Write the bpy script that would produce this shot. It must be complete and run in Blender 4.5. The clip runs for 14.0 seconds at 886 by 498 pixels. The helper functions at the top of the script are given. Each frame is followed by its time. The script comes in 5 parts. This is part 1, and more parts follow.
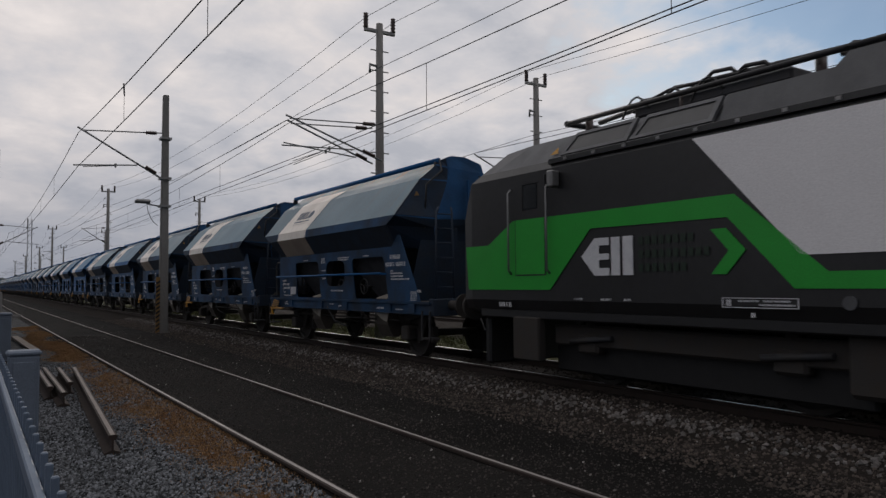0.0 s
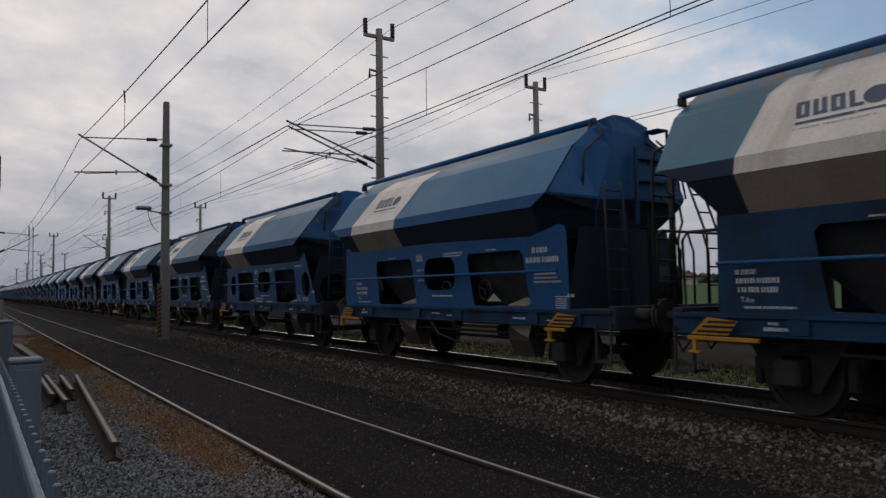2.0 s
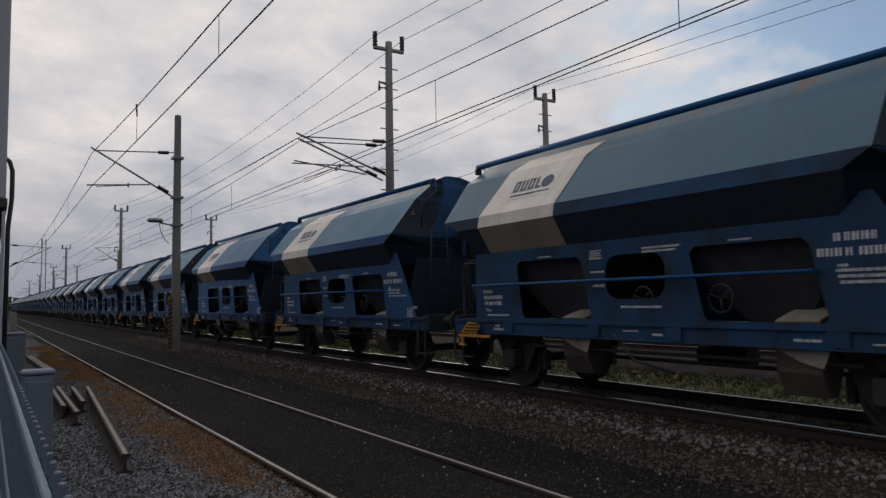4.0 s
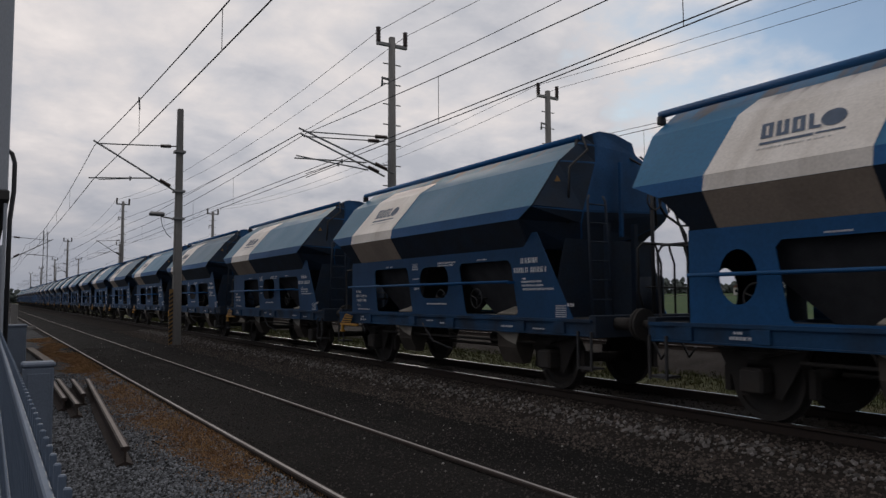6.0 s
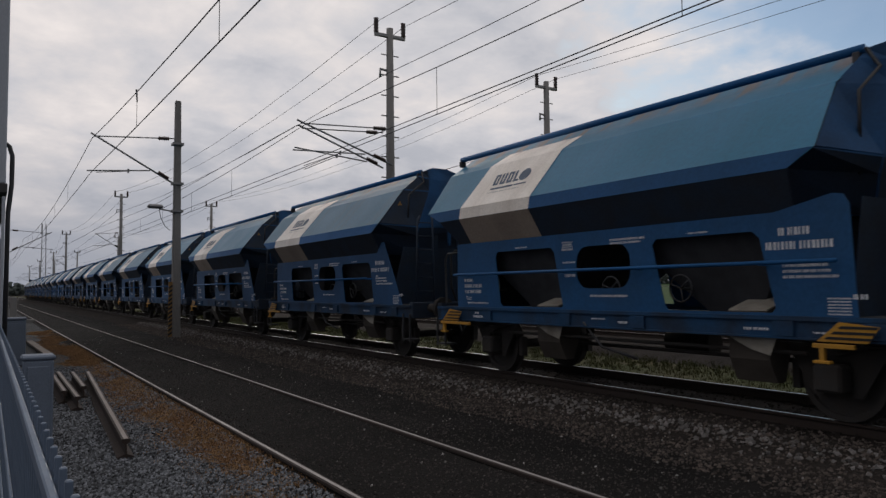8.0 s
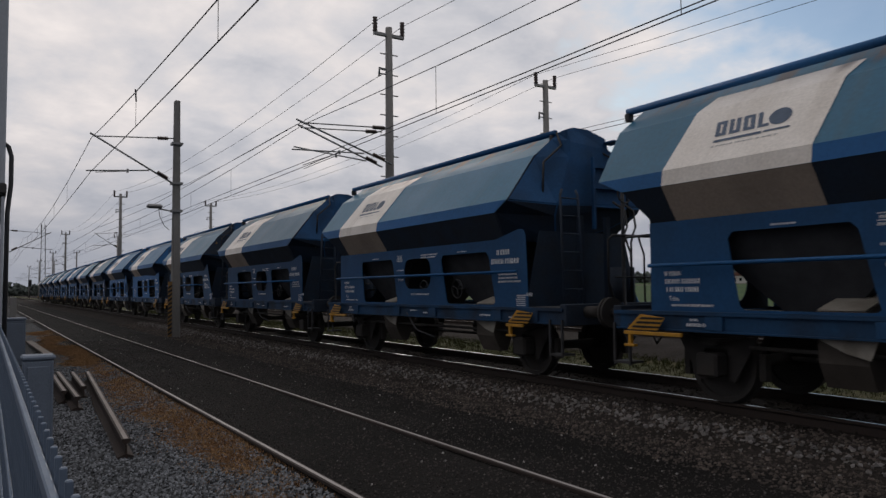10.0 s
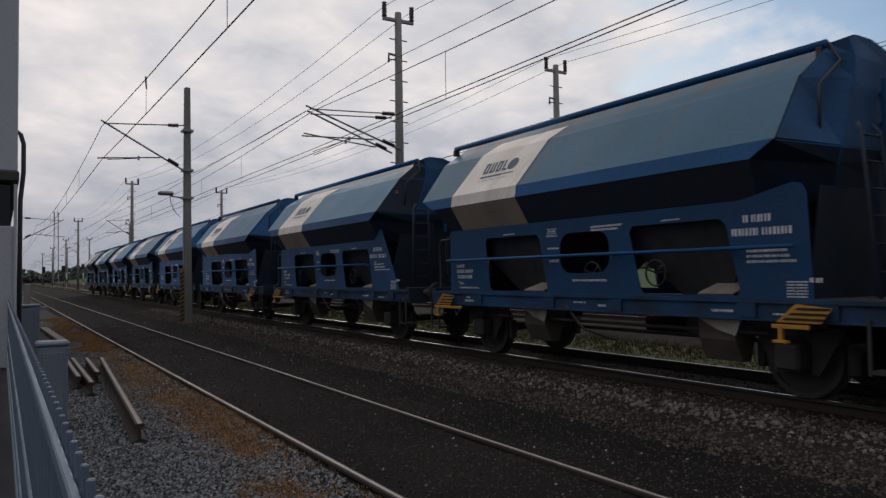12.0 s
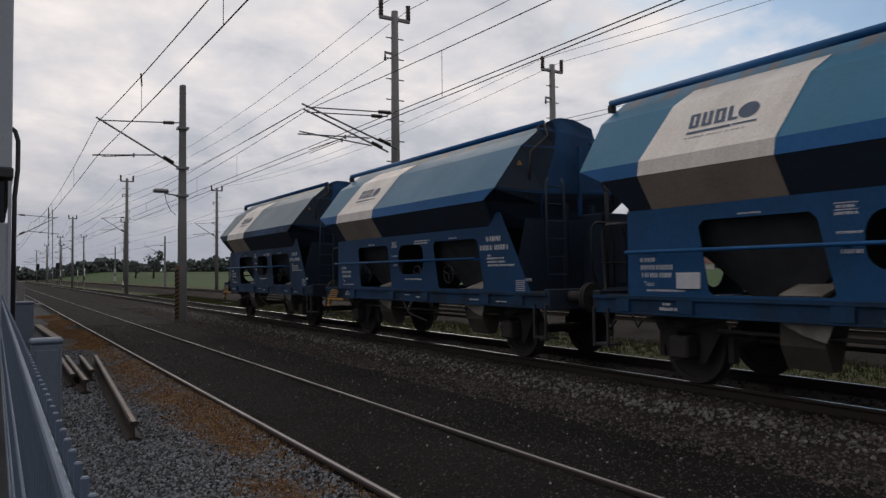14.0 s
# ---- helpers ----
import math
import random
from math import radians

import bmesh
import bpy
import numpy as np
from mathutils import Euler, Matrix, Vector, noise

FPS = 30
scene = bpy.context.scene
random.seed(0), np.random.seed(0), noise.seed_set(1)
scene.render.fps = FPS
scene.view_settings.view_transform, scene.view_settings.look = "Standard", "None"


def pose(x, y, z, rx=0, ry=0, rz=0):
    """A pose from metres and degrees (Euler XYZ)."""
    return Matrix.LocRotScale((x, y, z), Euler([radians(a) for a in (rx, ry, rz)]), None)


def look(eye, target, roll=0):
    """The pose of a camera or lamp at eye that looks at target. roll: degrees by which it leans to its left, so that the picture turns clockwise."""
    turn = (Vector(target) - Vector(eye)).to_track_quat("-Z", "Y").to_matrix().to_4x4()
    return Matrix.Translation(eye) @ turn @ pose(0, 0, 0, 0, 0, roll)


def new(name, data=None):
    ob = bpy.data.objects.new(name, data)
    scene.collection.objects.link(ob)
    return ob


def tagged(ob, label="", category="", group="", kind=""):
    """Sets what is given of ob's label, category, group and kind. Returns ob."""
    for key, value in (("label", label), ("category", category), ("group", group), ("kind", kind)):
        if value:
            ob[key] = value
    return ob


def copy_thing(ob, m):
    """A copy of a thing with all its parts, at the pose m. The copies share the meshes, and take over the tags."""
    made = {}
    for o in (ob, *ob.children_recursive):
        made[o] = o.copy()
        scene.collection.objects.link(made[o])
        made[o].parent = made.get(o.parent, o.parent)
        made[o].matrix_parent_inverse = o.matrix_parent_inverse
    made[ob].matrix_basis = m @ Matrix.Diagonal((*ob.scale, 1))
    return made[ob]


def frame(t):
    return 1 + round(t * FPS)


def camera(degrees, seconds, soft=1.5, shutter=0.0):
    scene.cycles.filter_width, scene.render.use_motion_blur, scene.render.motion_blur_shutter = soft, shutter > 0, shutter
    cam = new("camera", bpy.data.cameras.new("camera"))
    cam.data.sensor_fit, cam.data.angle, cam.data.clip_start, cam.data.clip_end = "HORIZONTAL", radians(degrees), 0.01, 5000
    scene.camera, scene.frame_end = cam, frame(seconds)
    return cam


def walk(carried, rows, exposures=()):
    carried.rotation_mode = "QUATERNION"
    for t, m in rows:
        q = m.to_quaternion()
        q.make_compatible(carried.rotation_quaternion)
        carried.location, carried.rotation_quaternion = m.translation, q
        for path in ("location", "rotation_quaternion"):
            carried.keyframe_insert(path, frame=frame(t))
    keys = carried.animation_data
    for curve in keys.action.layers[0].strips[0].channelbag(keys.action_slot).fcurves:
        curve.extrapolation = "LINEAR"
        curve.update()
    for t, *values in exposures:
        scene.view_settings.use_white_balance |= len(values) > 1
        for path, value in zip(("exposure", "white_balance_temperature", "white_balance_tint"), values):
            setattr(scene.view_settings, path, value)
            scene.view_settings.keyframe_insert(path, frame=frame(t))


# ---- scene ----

# ------------------------------------------------------------ camera
EYE = (0.0, 0.0, 1.547)
cam = camera(63.0, 14.0, soft=1.4, shutter=0.03)
# seconds, yaw, pitch, roll of a hand-held camera on one spot
TURNS = [
    (0.0, -33.113, 2.879, 0.354),
    (0.5, -33.200, 2.924, 0.254),
    (1.0, -33.400, 2.715, 0.294),
    (1.5, -33.471, 2.839, 0.349),
    (2.0, -33.012, 3.228, 0.769),
    (2.5, -32.194, 3.802, 0.694),
    (4.8, -32.313, 4.423, 0.949),
    (5.0, -32.651, 4.705, 0.500),
    (5.5, -31.918, 4.218, 0.460),
    (6.0, -32.179, 3.875, 0.248),
    (6.5, -32.695, 3.316, 0.113),
    (7.0, -32.574, 3.498, 0.341),
    (7.5, -32.283, 3.226, 0.437),
    (10.0, -32.275, 3.120, 0.638),
    (10.5, -32.191, 2.597, 0.489),
    (11.0, -32.175, 2.306, 0.335),
    (11.5, -31.710, 2.310, 0.598),
    (12.0, -31.468, 2.031, 0.751),
    (12.5, -31.584, 2.009, 0.637),
    (13.0, -31.807, 1.989, 0.546),
    (13.5, -32.052, 1.981, 0.553),
    (14.0, -31.830, 1.943, 0.498),
]
walk(cam, [(t, pose(*EYE, 90 + p, r, y)) for t, y, p, r in TURNS], exposures=[(0.0, -0.12), (6.0, -0.08), (10.0, -0.02), (14.0, 0.08)])

# ------------------------------------------------------------ plan
XC = 8.4935        # middle of the main track
RAIL_TOP = 0.113   # its rail heads; the siding's rail heads lie at 0
SIDING = 3.1425
GAUGE = 0.7525
PITCH = 9.62       # wagon over buffers
SPEED = 26.31
LAST_Y = 3.32 + 2 * PITCH  # middle of the last wagon at the end of the clip

# ------------------------------------------------------------ sky and sun
world = bpy.data.worlds.new("sky")
scene.world = world
world.use_nodes = True
wt = world.node_tree
wt.nodes.clear()


def wn(kind, operation="", data_type="", blend_type=""):
    n = wt.nodes.new(kind)
    if operation:
        n.operation = operation
    if data_type:
        n.data_type = data_type
    if blend_type:
        n.blend_type = blend_type
    return n


def wmath(op, a, b=None):
    n = wn("ShaderNodeMath", operation=op)
    for i, v in enumerate((a, b)):
        if v is None:
            continue
        if isinstance(v, (int, float)):
            n.inputs[i].default_value = v
        else:
            wt.links.new(v, n.inputs[i])
    return n.outputs[0]


def wramp(fac, stops):
    n = wn("ShaderNodeValToRGB")
    while len(n.color_ramp.elements) < len(stops):
        n.color_ramp.elements.new(0.5)
    for e, (p, c) in zip(n.color_ramp.elements, stops):
        e.position, e.color = p, (*c, 1)
    wt.links.new(fac, n.inputs[0])
    return n.outputs[0]


def wmix(fac, a, b):
    n = wn("ShaderNodeMix", data_type="RGBA")
    wt.links.new(fac, n.inputs[0])
    for v, i in ((a, 6), (b, 7)):
        if isinstance(v, tuple):
            n.inputs[i].default_value = (*v, 1)
        else:
            wt.links.new(v, n.inputs[i])
    return n.outputs[2]


SUN_AZ, SUN_EL = radians(25), radians(16)   # clockwise from the track's far end; low morning sun behind cloud
sky = wn("ShaderNodeTexSky")
sky.sky_type, sky.sun_disc, sky.sun_elevation, sky.sun_rotation = "NISHITA", False, SUN_EL, SUN_AZ
sky.air_density, sky.dust_density = 1.0, 1.5
coord = wn("ShaderNodeTexCoord").outputs["Generated"]
sep = wn("ShaderNodeSeparateXYZ")
wt.links.new(coord, sep.inputs[0])
up = wmath("ADD", wmath("MAXIMUM", sep.outputs[2], 0.0), 0.26)
flat = wn("ShaderNodeCombineXYZ")
wt.links.new(wmath("DIVIDE", sep.outputs[0], up), flat.inputs[0])
wt.links.new(wmath("DIVIDE", sep.outputs[1], up), flat.inputs[1])


def wnoise(scale, detail, rough, dist):
    n = wn("ShaderNodeTexNoise")
    wt.links.new(flat.outputs[0], n.inputs["Vector"])
    n.inputs["Scale"].default_value, n.inputs["Detail"].default_value = scale, detail
    n.inputs["Roughness"].default_value, n.inputs["Distortion"].default_value = rough, dist
    return n.outputs[0]


big, mid, wisp = wnoise(0.8, 5, 0.5, 0.4), wnoise(2.9, 6, 0.55, 0.3), wnoise(7.0, 5, 0.6, 0.2)
puff = wmath("ADD", wmath("ADD", wmath("MULTIPLY", big, 0.4), wmath("MULTIPLY", mid, 0.42)), wmath("MULTIPLY", wisp, 0.18))
clouds = wramp(puff, [(0.40, (0.53, 0.545, 0.60)), (0.47, (0.67, 0.665, 0.70)), (0.53, (0.79, 0.755, 0.76)), (0.60, (0.94, 0.88, 0.86))])
low = wramp(wmath("ADD", sep.outputs[2], wmath("MULTIPLY", wmath("SUBTRACT", mid, 0.5), 0.12)), [(0.0, (1, 1, 1)), (0.06, (0.85, 0.85, 0.85)), (0.2, (0, 0, 0))])
clouds = wmix(low, clouds, (0.365, 0.39, 0.455))
# morning light overhead and ahead; unseen sky behind is dimmed to darken near sides
ahead = wn("ShaderNodeVectorMath", operation="DOT_PRODUCT")
wt.links.new(coord, ahead.inputs[0])
ahead.inputs[1].default_value = Vector((0.55, 0.82, 0.1)).normalized()
open_sky = wmath("ADD", wmath("MULTIPLY", sep.outputs[2], 0.6), wmath("MULTIPLY", ahead.outputs["Value"], 0.42))
thick = wramp(wmath("ADD", open_sky, 0.3), [(0.15, (0.31, 0.325, 0.36)), (0.45, (0.57, 0.585, 0.61)), (0.70, (0.93, 0.92, 0.92)), (1.0, (1.0, 0.99, 0.98))])
dimmed = wn("ShaderNodeMix", data_type="RGBA", blend_type="MULTIPLY")
dimmed.inputs[0].default_value = 1
wt.links.new(clouds, dimmed.inputs[6])
wt.links.new(thick, dimmed.inputs[7])
clouds = dimmed.outputs[2]
# a clear patch between the clouds, towards the field
aim = wn("ShaderNodeVectorMath", operation="DOT_PRODUCT")
wt.links.new(coord, aim.inputs[0])
aim.inputs[1].default_value = Vector((0.875, 0.235, 0.42)).normalized()
gap = wramp(wmath("ADD", aim.outputs["Value"], wmath("MULTIPLY", wmath("SUBTRACT", puff, 0.5), -0.5)), [(0.885, (0, 0, 0)), (0.925, (0.5, 0.5, 0.5)), (0.96, (0.85, 0.85, 0.85))])
clear = wn("ShaderNodeMix", data_type="RGBA", blend_type="MULTIPLY")
clear.inputs[0].default_value = 1
wt.links.new(sky.outputs[0], clear.inputs[6])
clear.inputs[7].default_value = (0.058, 0.079, 0.102, 1)
both = wmix(gap, clouds, clear.outputs[2])
bg = wn("ShaderNodeBackground")
wt.links.new(both, bg.inputs[0])
bg.inputs[1].default_value = 1.0
wt.links.new(bg.outputs[0], wn("ShaderNodeOutputWorld").inputs[0])

lamp = bpy.data.lights.new("sun", "SUN")
lamp.energy, lamp.angle, lamp.color = 0.5, radians(25), (1.0, 0.9, 0.8)
new("sun", lamp).matrix_world = look((0, 0, 50), (0 - math.sin(SUN_AZ) * 50, 0 - math.cos(SUN_AZ) * 50, 50 - math.tan(SUN_EL) * 50))

# ------------------------------------------------------------ materials
def mat(name, color, rough=0.6, metal=0.0, second=None, scale=6.0, fine=60.0, amount=0.5, bump=0.15, dist=0.01, vary=0.0, spec=0.5, island=0.0, stretch=(1, 1, 1), streak=None):
    """A surface with stains at one scale and grain at another; vary: change of tone from object to object."""
    m = bpy.data.materials.new(name)
    m.use_nodes = True
    t = m.node_tree
    b = t.nodes["Principled BSDF"]
    b.inputs["Metallic"].default_value = metal
    b.inputs["Specular IOR Level"].default_value = spec
    tc = t.nodes.new("ShaderNodeTexCoord")
    mp = t.nodes.new("ShaderNodeMapping")
    mp.inputs["Scale"].default_value = stretch
    t.links.new(tc.outputs["Object"], mp.inputs[0])
    outs = []
    for s, d in ((scale, 4), (fine, 3)):
        n = t.nodes.new("ShaderNodeTexNoise")
        n.inputs["Scale"].default_value, n.inputs["Detail"].default_value = s, d
        t.links.new(mp.outputs[0], n.inputs["Vector"])
        outs.append(n.outputs[0])
    second = second or tuple(c * 0.6 for c in color)
    ramp = t.nodes.new("ShaderNodeValToRGB")
    ramp.color_ramp.elements[0].position, ramp.color_ramp.elements[1].position = 0.38, 0.66
    t.links.new(outs[0], ramp.inputs[0])
    mx = t.nodes.new("ShaderNodeMix")
    mx.data_type = "RGBA"
    mul = t.nodes.new("ShaderNodeMath")
    mul.operation = "MULTIPLY"
    mul.inputs[1].default_value = amount
    t.links.new(ramp.outputs[0], mul.inputs[0])
    t.links.new(mul.outputs[0], mx.inputs[0])
    mx.inputs[6].default_value, mx.inputs[7].default_value = (*color, 1), (*second, 1)
    tone = mx.outputs[2]
    if streak:
        # run-off stains that hang down the sheet
        ms = t.nodes.new("ShaderNodeMapping")
        ms.inputs["Scale"].default_value = (0.25, 3.2, 0.22)
        t.links.new(tc.outputs["Object"], ms.inputs[0])
        own = t.nodes.new("ShaderNodeObjectInfo")
        sh = t.nodes.new("ShaderNodeCombineXYZ")
        mo = t.nodes.new("ShaderNodeMath")
        mo.operation = "MULTIPLY"
        mo.inputs[1].default_value = 60
        t.links.new(own.outputs["Random"], mo.inputs[0])
        t.links.new(mo.outputs[0], sh.inputs[1])
        t.links.new(sh.outputs[0], ms.inputs["Location"])
        ns = t.nodes.new("ShaderNodeTexNoise")
        ns.inputs["Scale"].default_value, ns.inputs["Detail"].default_value = 1.0, 5
        t.links.new(ms.outputs[0], ns.inputs["Vector"])
        rs = t.nodes.new("ShaderNodeValToRGB")
        rs.color_ramp.elements[0].position, rs.color_ramp.elements[1].position = 0.52, 0.78
        rs.color_ramp.elements[1].color = (0.5, 0.5, 0.5, 1)
        t.links.new(ns.outputs[0], rs.inputs[0])
        m3 = t.nodes.new("ShaderNodeMix")
        m3.data_type = "RGBA"
        t.links.new(rs.outputs[0], m3.inputs[0])
        t.links.new(tone, m3.inputs[6])
        m3.inputs[7].default_value = (*streak, 1)
        tone = m3.outputs[2]
    hsv = t.nodes.new("ShaderNodeHueSaturation")
    t.links.new(tone, hsv.inputs["Color"])
    rng = t.nodes.new("ShaderNodeMapRange")
    rng.inputs["To Min"].default_value, rng.inputs["To Max"].default_value = 0.75, 1.25
    t.links.new(outs[1], rng.inputs[0])
    val = rng.outputs[0]
    if vary or island:
        src = t.nodes.new("ShaderNodeObjectInfo").outputs["Random"] if vary else t.nodes.new("ShaderNodeNewGeometry").outputs["Random Per Island"]
        r2 = t.nodes.new("ShaderNodeMapRange")
        k = vary or island
        r2.inputs["To Min"].default_value, r2.inputs["To Max"].default_value = 1 - k, 1 + k
        t.links.new(src, r2.inputs[0])
        m2 = t.nodes.new("ShaderNodeMath")
        m2.operation = "MULTIPLY"
        t.links.new(val, m2.inputs[0])
        t.links.new(r2.outputs[0], m2.inputs[1])
        val = m2.outputs[0]
    t.links.new(val, hsv.inputs["Value"])
    if streak:
        # rust that creeps down from the roof edge in uneven tongues
        xyz = t.nodes.new("ShaderNodeSeparateXYZ")
        t.links.new(tc.outputs["Object"], xyz.inputs[0])
        reach = t.nodes.new("ShaderNodeMapRange")
        reach.inputs["From Min"].default_value, reach.inputs["From Max"].default_value = 3.55, 3.98
        reach.inputs["To Min"].default_value, reach.inputs["To Max"].default_value = -0.25, 0.16
        t.links.new(xyz.outputs[2], reach.inputs[0])
        spread = t.nodes.new("ShaderNodeMath")
        spread.operation = "ADD"
        t.links.new(reach.outputs[0], spread.inputs[0])
        t.links.new(ns.outputs[0], spread.inputs[1])
        rust = t.nodes.new("ShaderNodeMapRange")
        rust.inputs["From Min"].default_value, rust.inputs["From Max"].default_value = 0.60, 0.76
        rust.inputs["To Max"].default_value = 0.75
        t.links.new(spread.outputs[0], rust.inputs[0])
        rusty = t.nodes.new("ShaderNodeMix")
        rusty.data_type = "RGBA"
        t.links.new(rust.outputs[0], rusty.inputs[0])
        t.links.new(tone, rusty.inputs[6])
        rusty.inputs[7].default_value = (0.10, 0.06, 0.04, 1)
        t.links.new(rusty.outputs[2], hsv.inputs["Color"])
        fade = t.nodes.new("ShaderNodeMapRange")
        fade.inputs["To Min"].default_value, fade.inputs["To Max"].default_value = 1.0, 1.25
        t.links.new(own.outputs["Random"], fade.inputs[0])
        t.links.new(fade.outputs[0], hsv.inputs["Saturation"])
    t.links.new(hsv.outputs[0], b.inputs["Base Color"])
    rr = t.nodes.new("ShaderNodeMapRange")
    rr.inputs["To Min"].default_value, rr.inputs["To Max"].default_value = max(rough - 0.1, 0.03), min(rough + 0.15, 1)
    t.links.new(outs[0], rr.inputs[0])
    t.links.new(rr.outputs[0], b.inputs["Roughness"])
    if bump:
        bp = t.nodes.new("ShaderNodeBump")
        bp.inputs["Strength"].default_value, bp.inputs["Distance"].default_value = bump, dist
        t.links.new(outs[1], bp.inputs["Height"])
        t.links.new(bp.outputs[0], b.inputs["Normal"])
    return m


BLUE = mat("blue_paint", (0.013, 0.105, 0.285), 0.55, spec=0.25, second=(0.016, 0.082, 0.19), scale=0.9, fine=25, amount=0.6, bump=0.05, vary=0.22)
BLUE_WEATHERED = mat("weathered_blue_paint", (0.016, 0.120, 0.215), 0.42, spec=0.32, second=(0.027, 0.115, 0.18), scale=0.8, fine=18, amount=0.7, streak=(0.06, 0.105, 0.13), bump=0.05, vary=0.2)
DIRTY_BLUE = mat("soot_stained_blue_paint", (0.023, 0.105, 0.16), 0.4, spec=0.5, second=(0.038, 0.098, 0.14), scale=0.8, fine=18, amount=0.7, streak=(0.045, 0.06, 0.065), bump=0.05, vary=0.2)
SILL_BLUE = mat("dusty_blue_paint", (0.013, 0.06, 0.14), 0.65, second=(0.022, 0.03, 0.045), scale=1.6, fine=25, amount=0.8, spec=0.25, vary=0.15)
END_DARK = mat("dark_end_paint", (0.018, 0.032, 0.055), 0.7, second=(0.026, 0.030, 0.036), scale=2.5, fine=30, amount=0.6, spec=0.15, vary=0.15)
# darker variant of BLUE for the lower side walls
WALL_BLUE = mat("darker_wall_paint", (0.012, 0.075, 0.19), 0.6, spec=0.25, second=(0.018, 0.058, 0.125), scale=0.9, fine=25, amount=0.7, bump=0.05, vary=0.2)
NAVY = mat("dull_navy_paint", (0.016, 0.075, 0.185), 0.65, second=(0.018, 0.042, 0.085), scale=1.6, fine=25, amount=0.7, spec=0.2, vary=0.15)
DARK_NAVY = mat("dark_navy_paint", (0.024, 0.038, 0.062), 0.75, second=(0.034, 0.037, 0.042), scale=2.5, fine=30, amount=0.6, spec=0.25, vary=0.15)
STAINED_SHADE_CREAM = mat("stained_shade_cream_paint", (0.40, 0.325, 0.26), 0.6, second=(0.29, 0.235, 0.19), scale=1.4, fine=30, amount=0.6, bump=0.04, vary=0.1)
BLUE_FRESH = mat("fresh_blue_paint", (0.010, 0.125, 0.265), 0.45, spec=0.28, second=(0.018, 0.125, 0.235), scale=0.8, fine=18, amount=0.7, streak=(0.035, 0.11, 0.17), bump=0.05, vary=0.15)
CREAM = mat("cream_paint", (0.78, 0.73, 0.67), 0.38, second=(0.58, 0.53, 0.47), scale=1.4, fine=30, amount=0.5, bump=0.04, vary=0.08, streak=(0.36, 0.30, 0.24))
LOGO_BLUE = mat("logo_blue", (0.035, 0.07, 0.13), 0.5, bump=0)
LOGO_GREY = mat("logo_grey", (0.42, 0.41, 0.40), 0.5, bump=0)
WHITE = mat("white_lettering", (0.70, 0.71, 0.73), 0.6, second=(0.52, 0.54, 0.58), bump=0)
SOOT = mat("brake_dust_steel", (0.036, 0.033, 0.031), 0.85, second=(0.05, 0.04, 0.032), scale=5, bump=0.3)
DARK_STEEL = mat("dark_steel", (0.034, 0.036, 0.042), 0.65, second=(0.045, 0.038, 0.03), scale=4)
INNER = mat("dark_funnel_steel", (0.052, 0.054, 0.06), 0.8, scale=4, spec=0.2)
CHUTE_BODY = mat("dirty_chute_steel", (0.08, 0.067, 0.055), 0.8, second=(0.042, 0.034, 0.028), scale=3, vary=0.2)
CHUTE = mat("bare_chute_metal", (0.36, 0.33, 0.28), 0.6, second=(0.09, 0.07, 0.055), scale=3, vary=0.2)
YELLOW = mat("signal_yellow", (0.52, 0.26, 0.02), 0.5, second=(0.32, 0.16, 0.03), scale=6, bump=0.03)
BLACK = mat("black_paint", (0.012, 0.012, 0.013), 0.5, scale=5, bump=0.03)
LOCO_BLACK = mat("loco_black_film", (0.024, 0.024, 0.025), 0.33, scale=2, fine=12, bump=0.02)
LOCO_GREEN = mat("loco_green_film", (0.018, 0.36, 0.035), 0.35, second=(0.016, 0.30, 0.03), scale=2, bump=0.02)
LOCO_SILVER = mat("loco_silver_film", (0.88, 0.87, 0.88), 0.4, second=(0.83, 0.82, 0.83), scale=2, bump=0.02)
LOCO_GREY = mat("loco_grey_roof", (0.085, 0.088, 0.095), 0.5, scale=3, bump=0.05)
GLASS = mat("dark_cab_glass", (0.012, 0.014, 0.016), 0.08, bump=0)
RAIL_HEAD = mat("polished_rail_head", (0.30, 0.30, 0.31), 0.3, metal=1.0, scale=8, stretch=(1, 0.05, 1), bump=0)
RAIL_BAND = mat("worn_rail_line", (0.35, 0.325, 0.31), 0.6, metal=0.2, second=(0.12, 0.09, 0.075), scale=5, stretch=(1, 0.1, 1), bump=0)
RAIL_DULL = mat("dull_rail_head", (0.026, 0.021, 0.019), 0.85, second=(0.04, 0.028, 0.022), scale=4, stretch=(1, 0.1, 1), bump=0.05)
RAIL_RUST = mat("rusty_rail", (0.03, 0.021, 0.017), 0.9, second=(0.04, 0.026, 0.02), scale=7, bump=0.3)
OLD_RAIL = mat("weathered_old_rail", (0.17, 0.14, 0.125), 0.6, second=(0.13, 0.09, 0.07), scale=5, stretch=(1, 0.3, 1), bump=0.2)
CINDER = mat("dark_cinder_gravel", (0.0145, 0.013, 0.012), 0.95, second=(0.0095, 0.0088, 0.0082), scale=0.7, fine=38, amount=0.9, bump=1.0, dist=0.03, spec=0.08)
BALLAST = mat("brown_ballast", (0.036, 0.031, 0.028), 0.95, second=(0.022, 0.019, 0.017), scale=1.2, fine=22, amount=0.7, bump=1.0, dist=0.05, spec=0.03)
GRAVEL = mat("grey_gravel", (0.038, 0.040, 0.043), 0.95, second=(0.026, 0.027, 0.029), scale=1.1, fine=45, amount=0.6, bump=1.0, dist=0.03, spec=0.25)
FIELD = mat("green_field", (0.03, 0.064, 0.019), 0.95, second=(0.055, 0.085, 0.026), scale=0.03, fine=2.0, amount=0.8, bump=0.6, dist=0.1, spec=0.1)
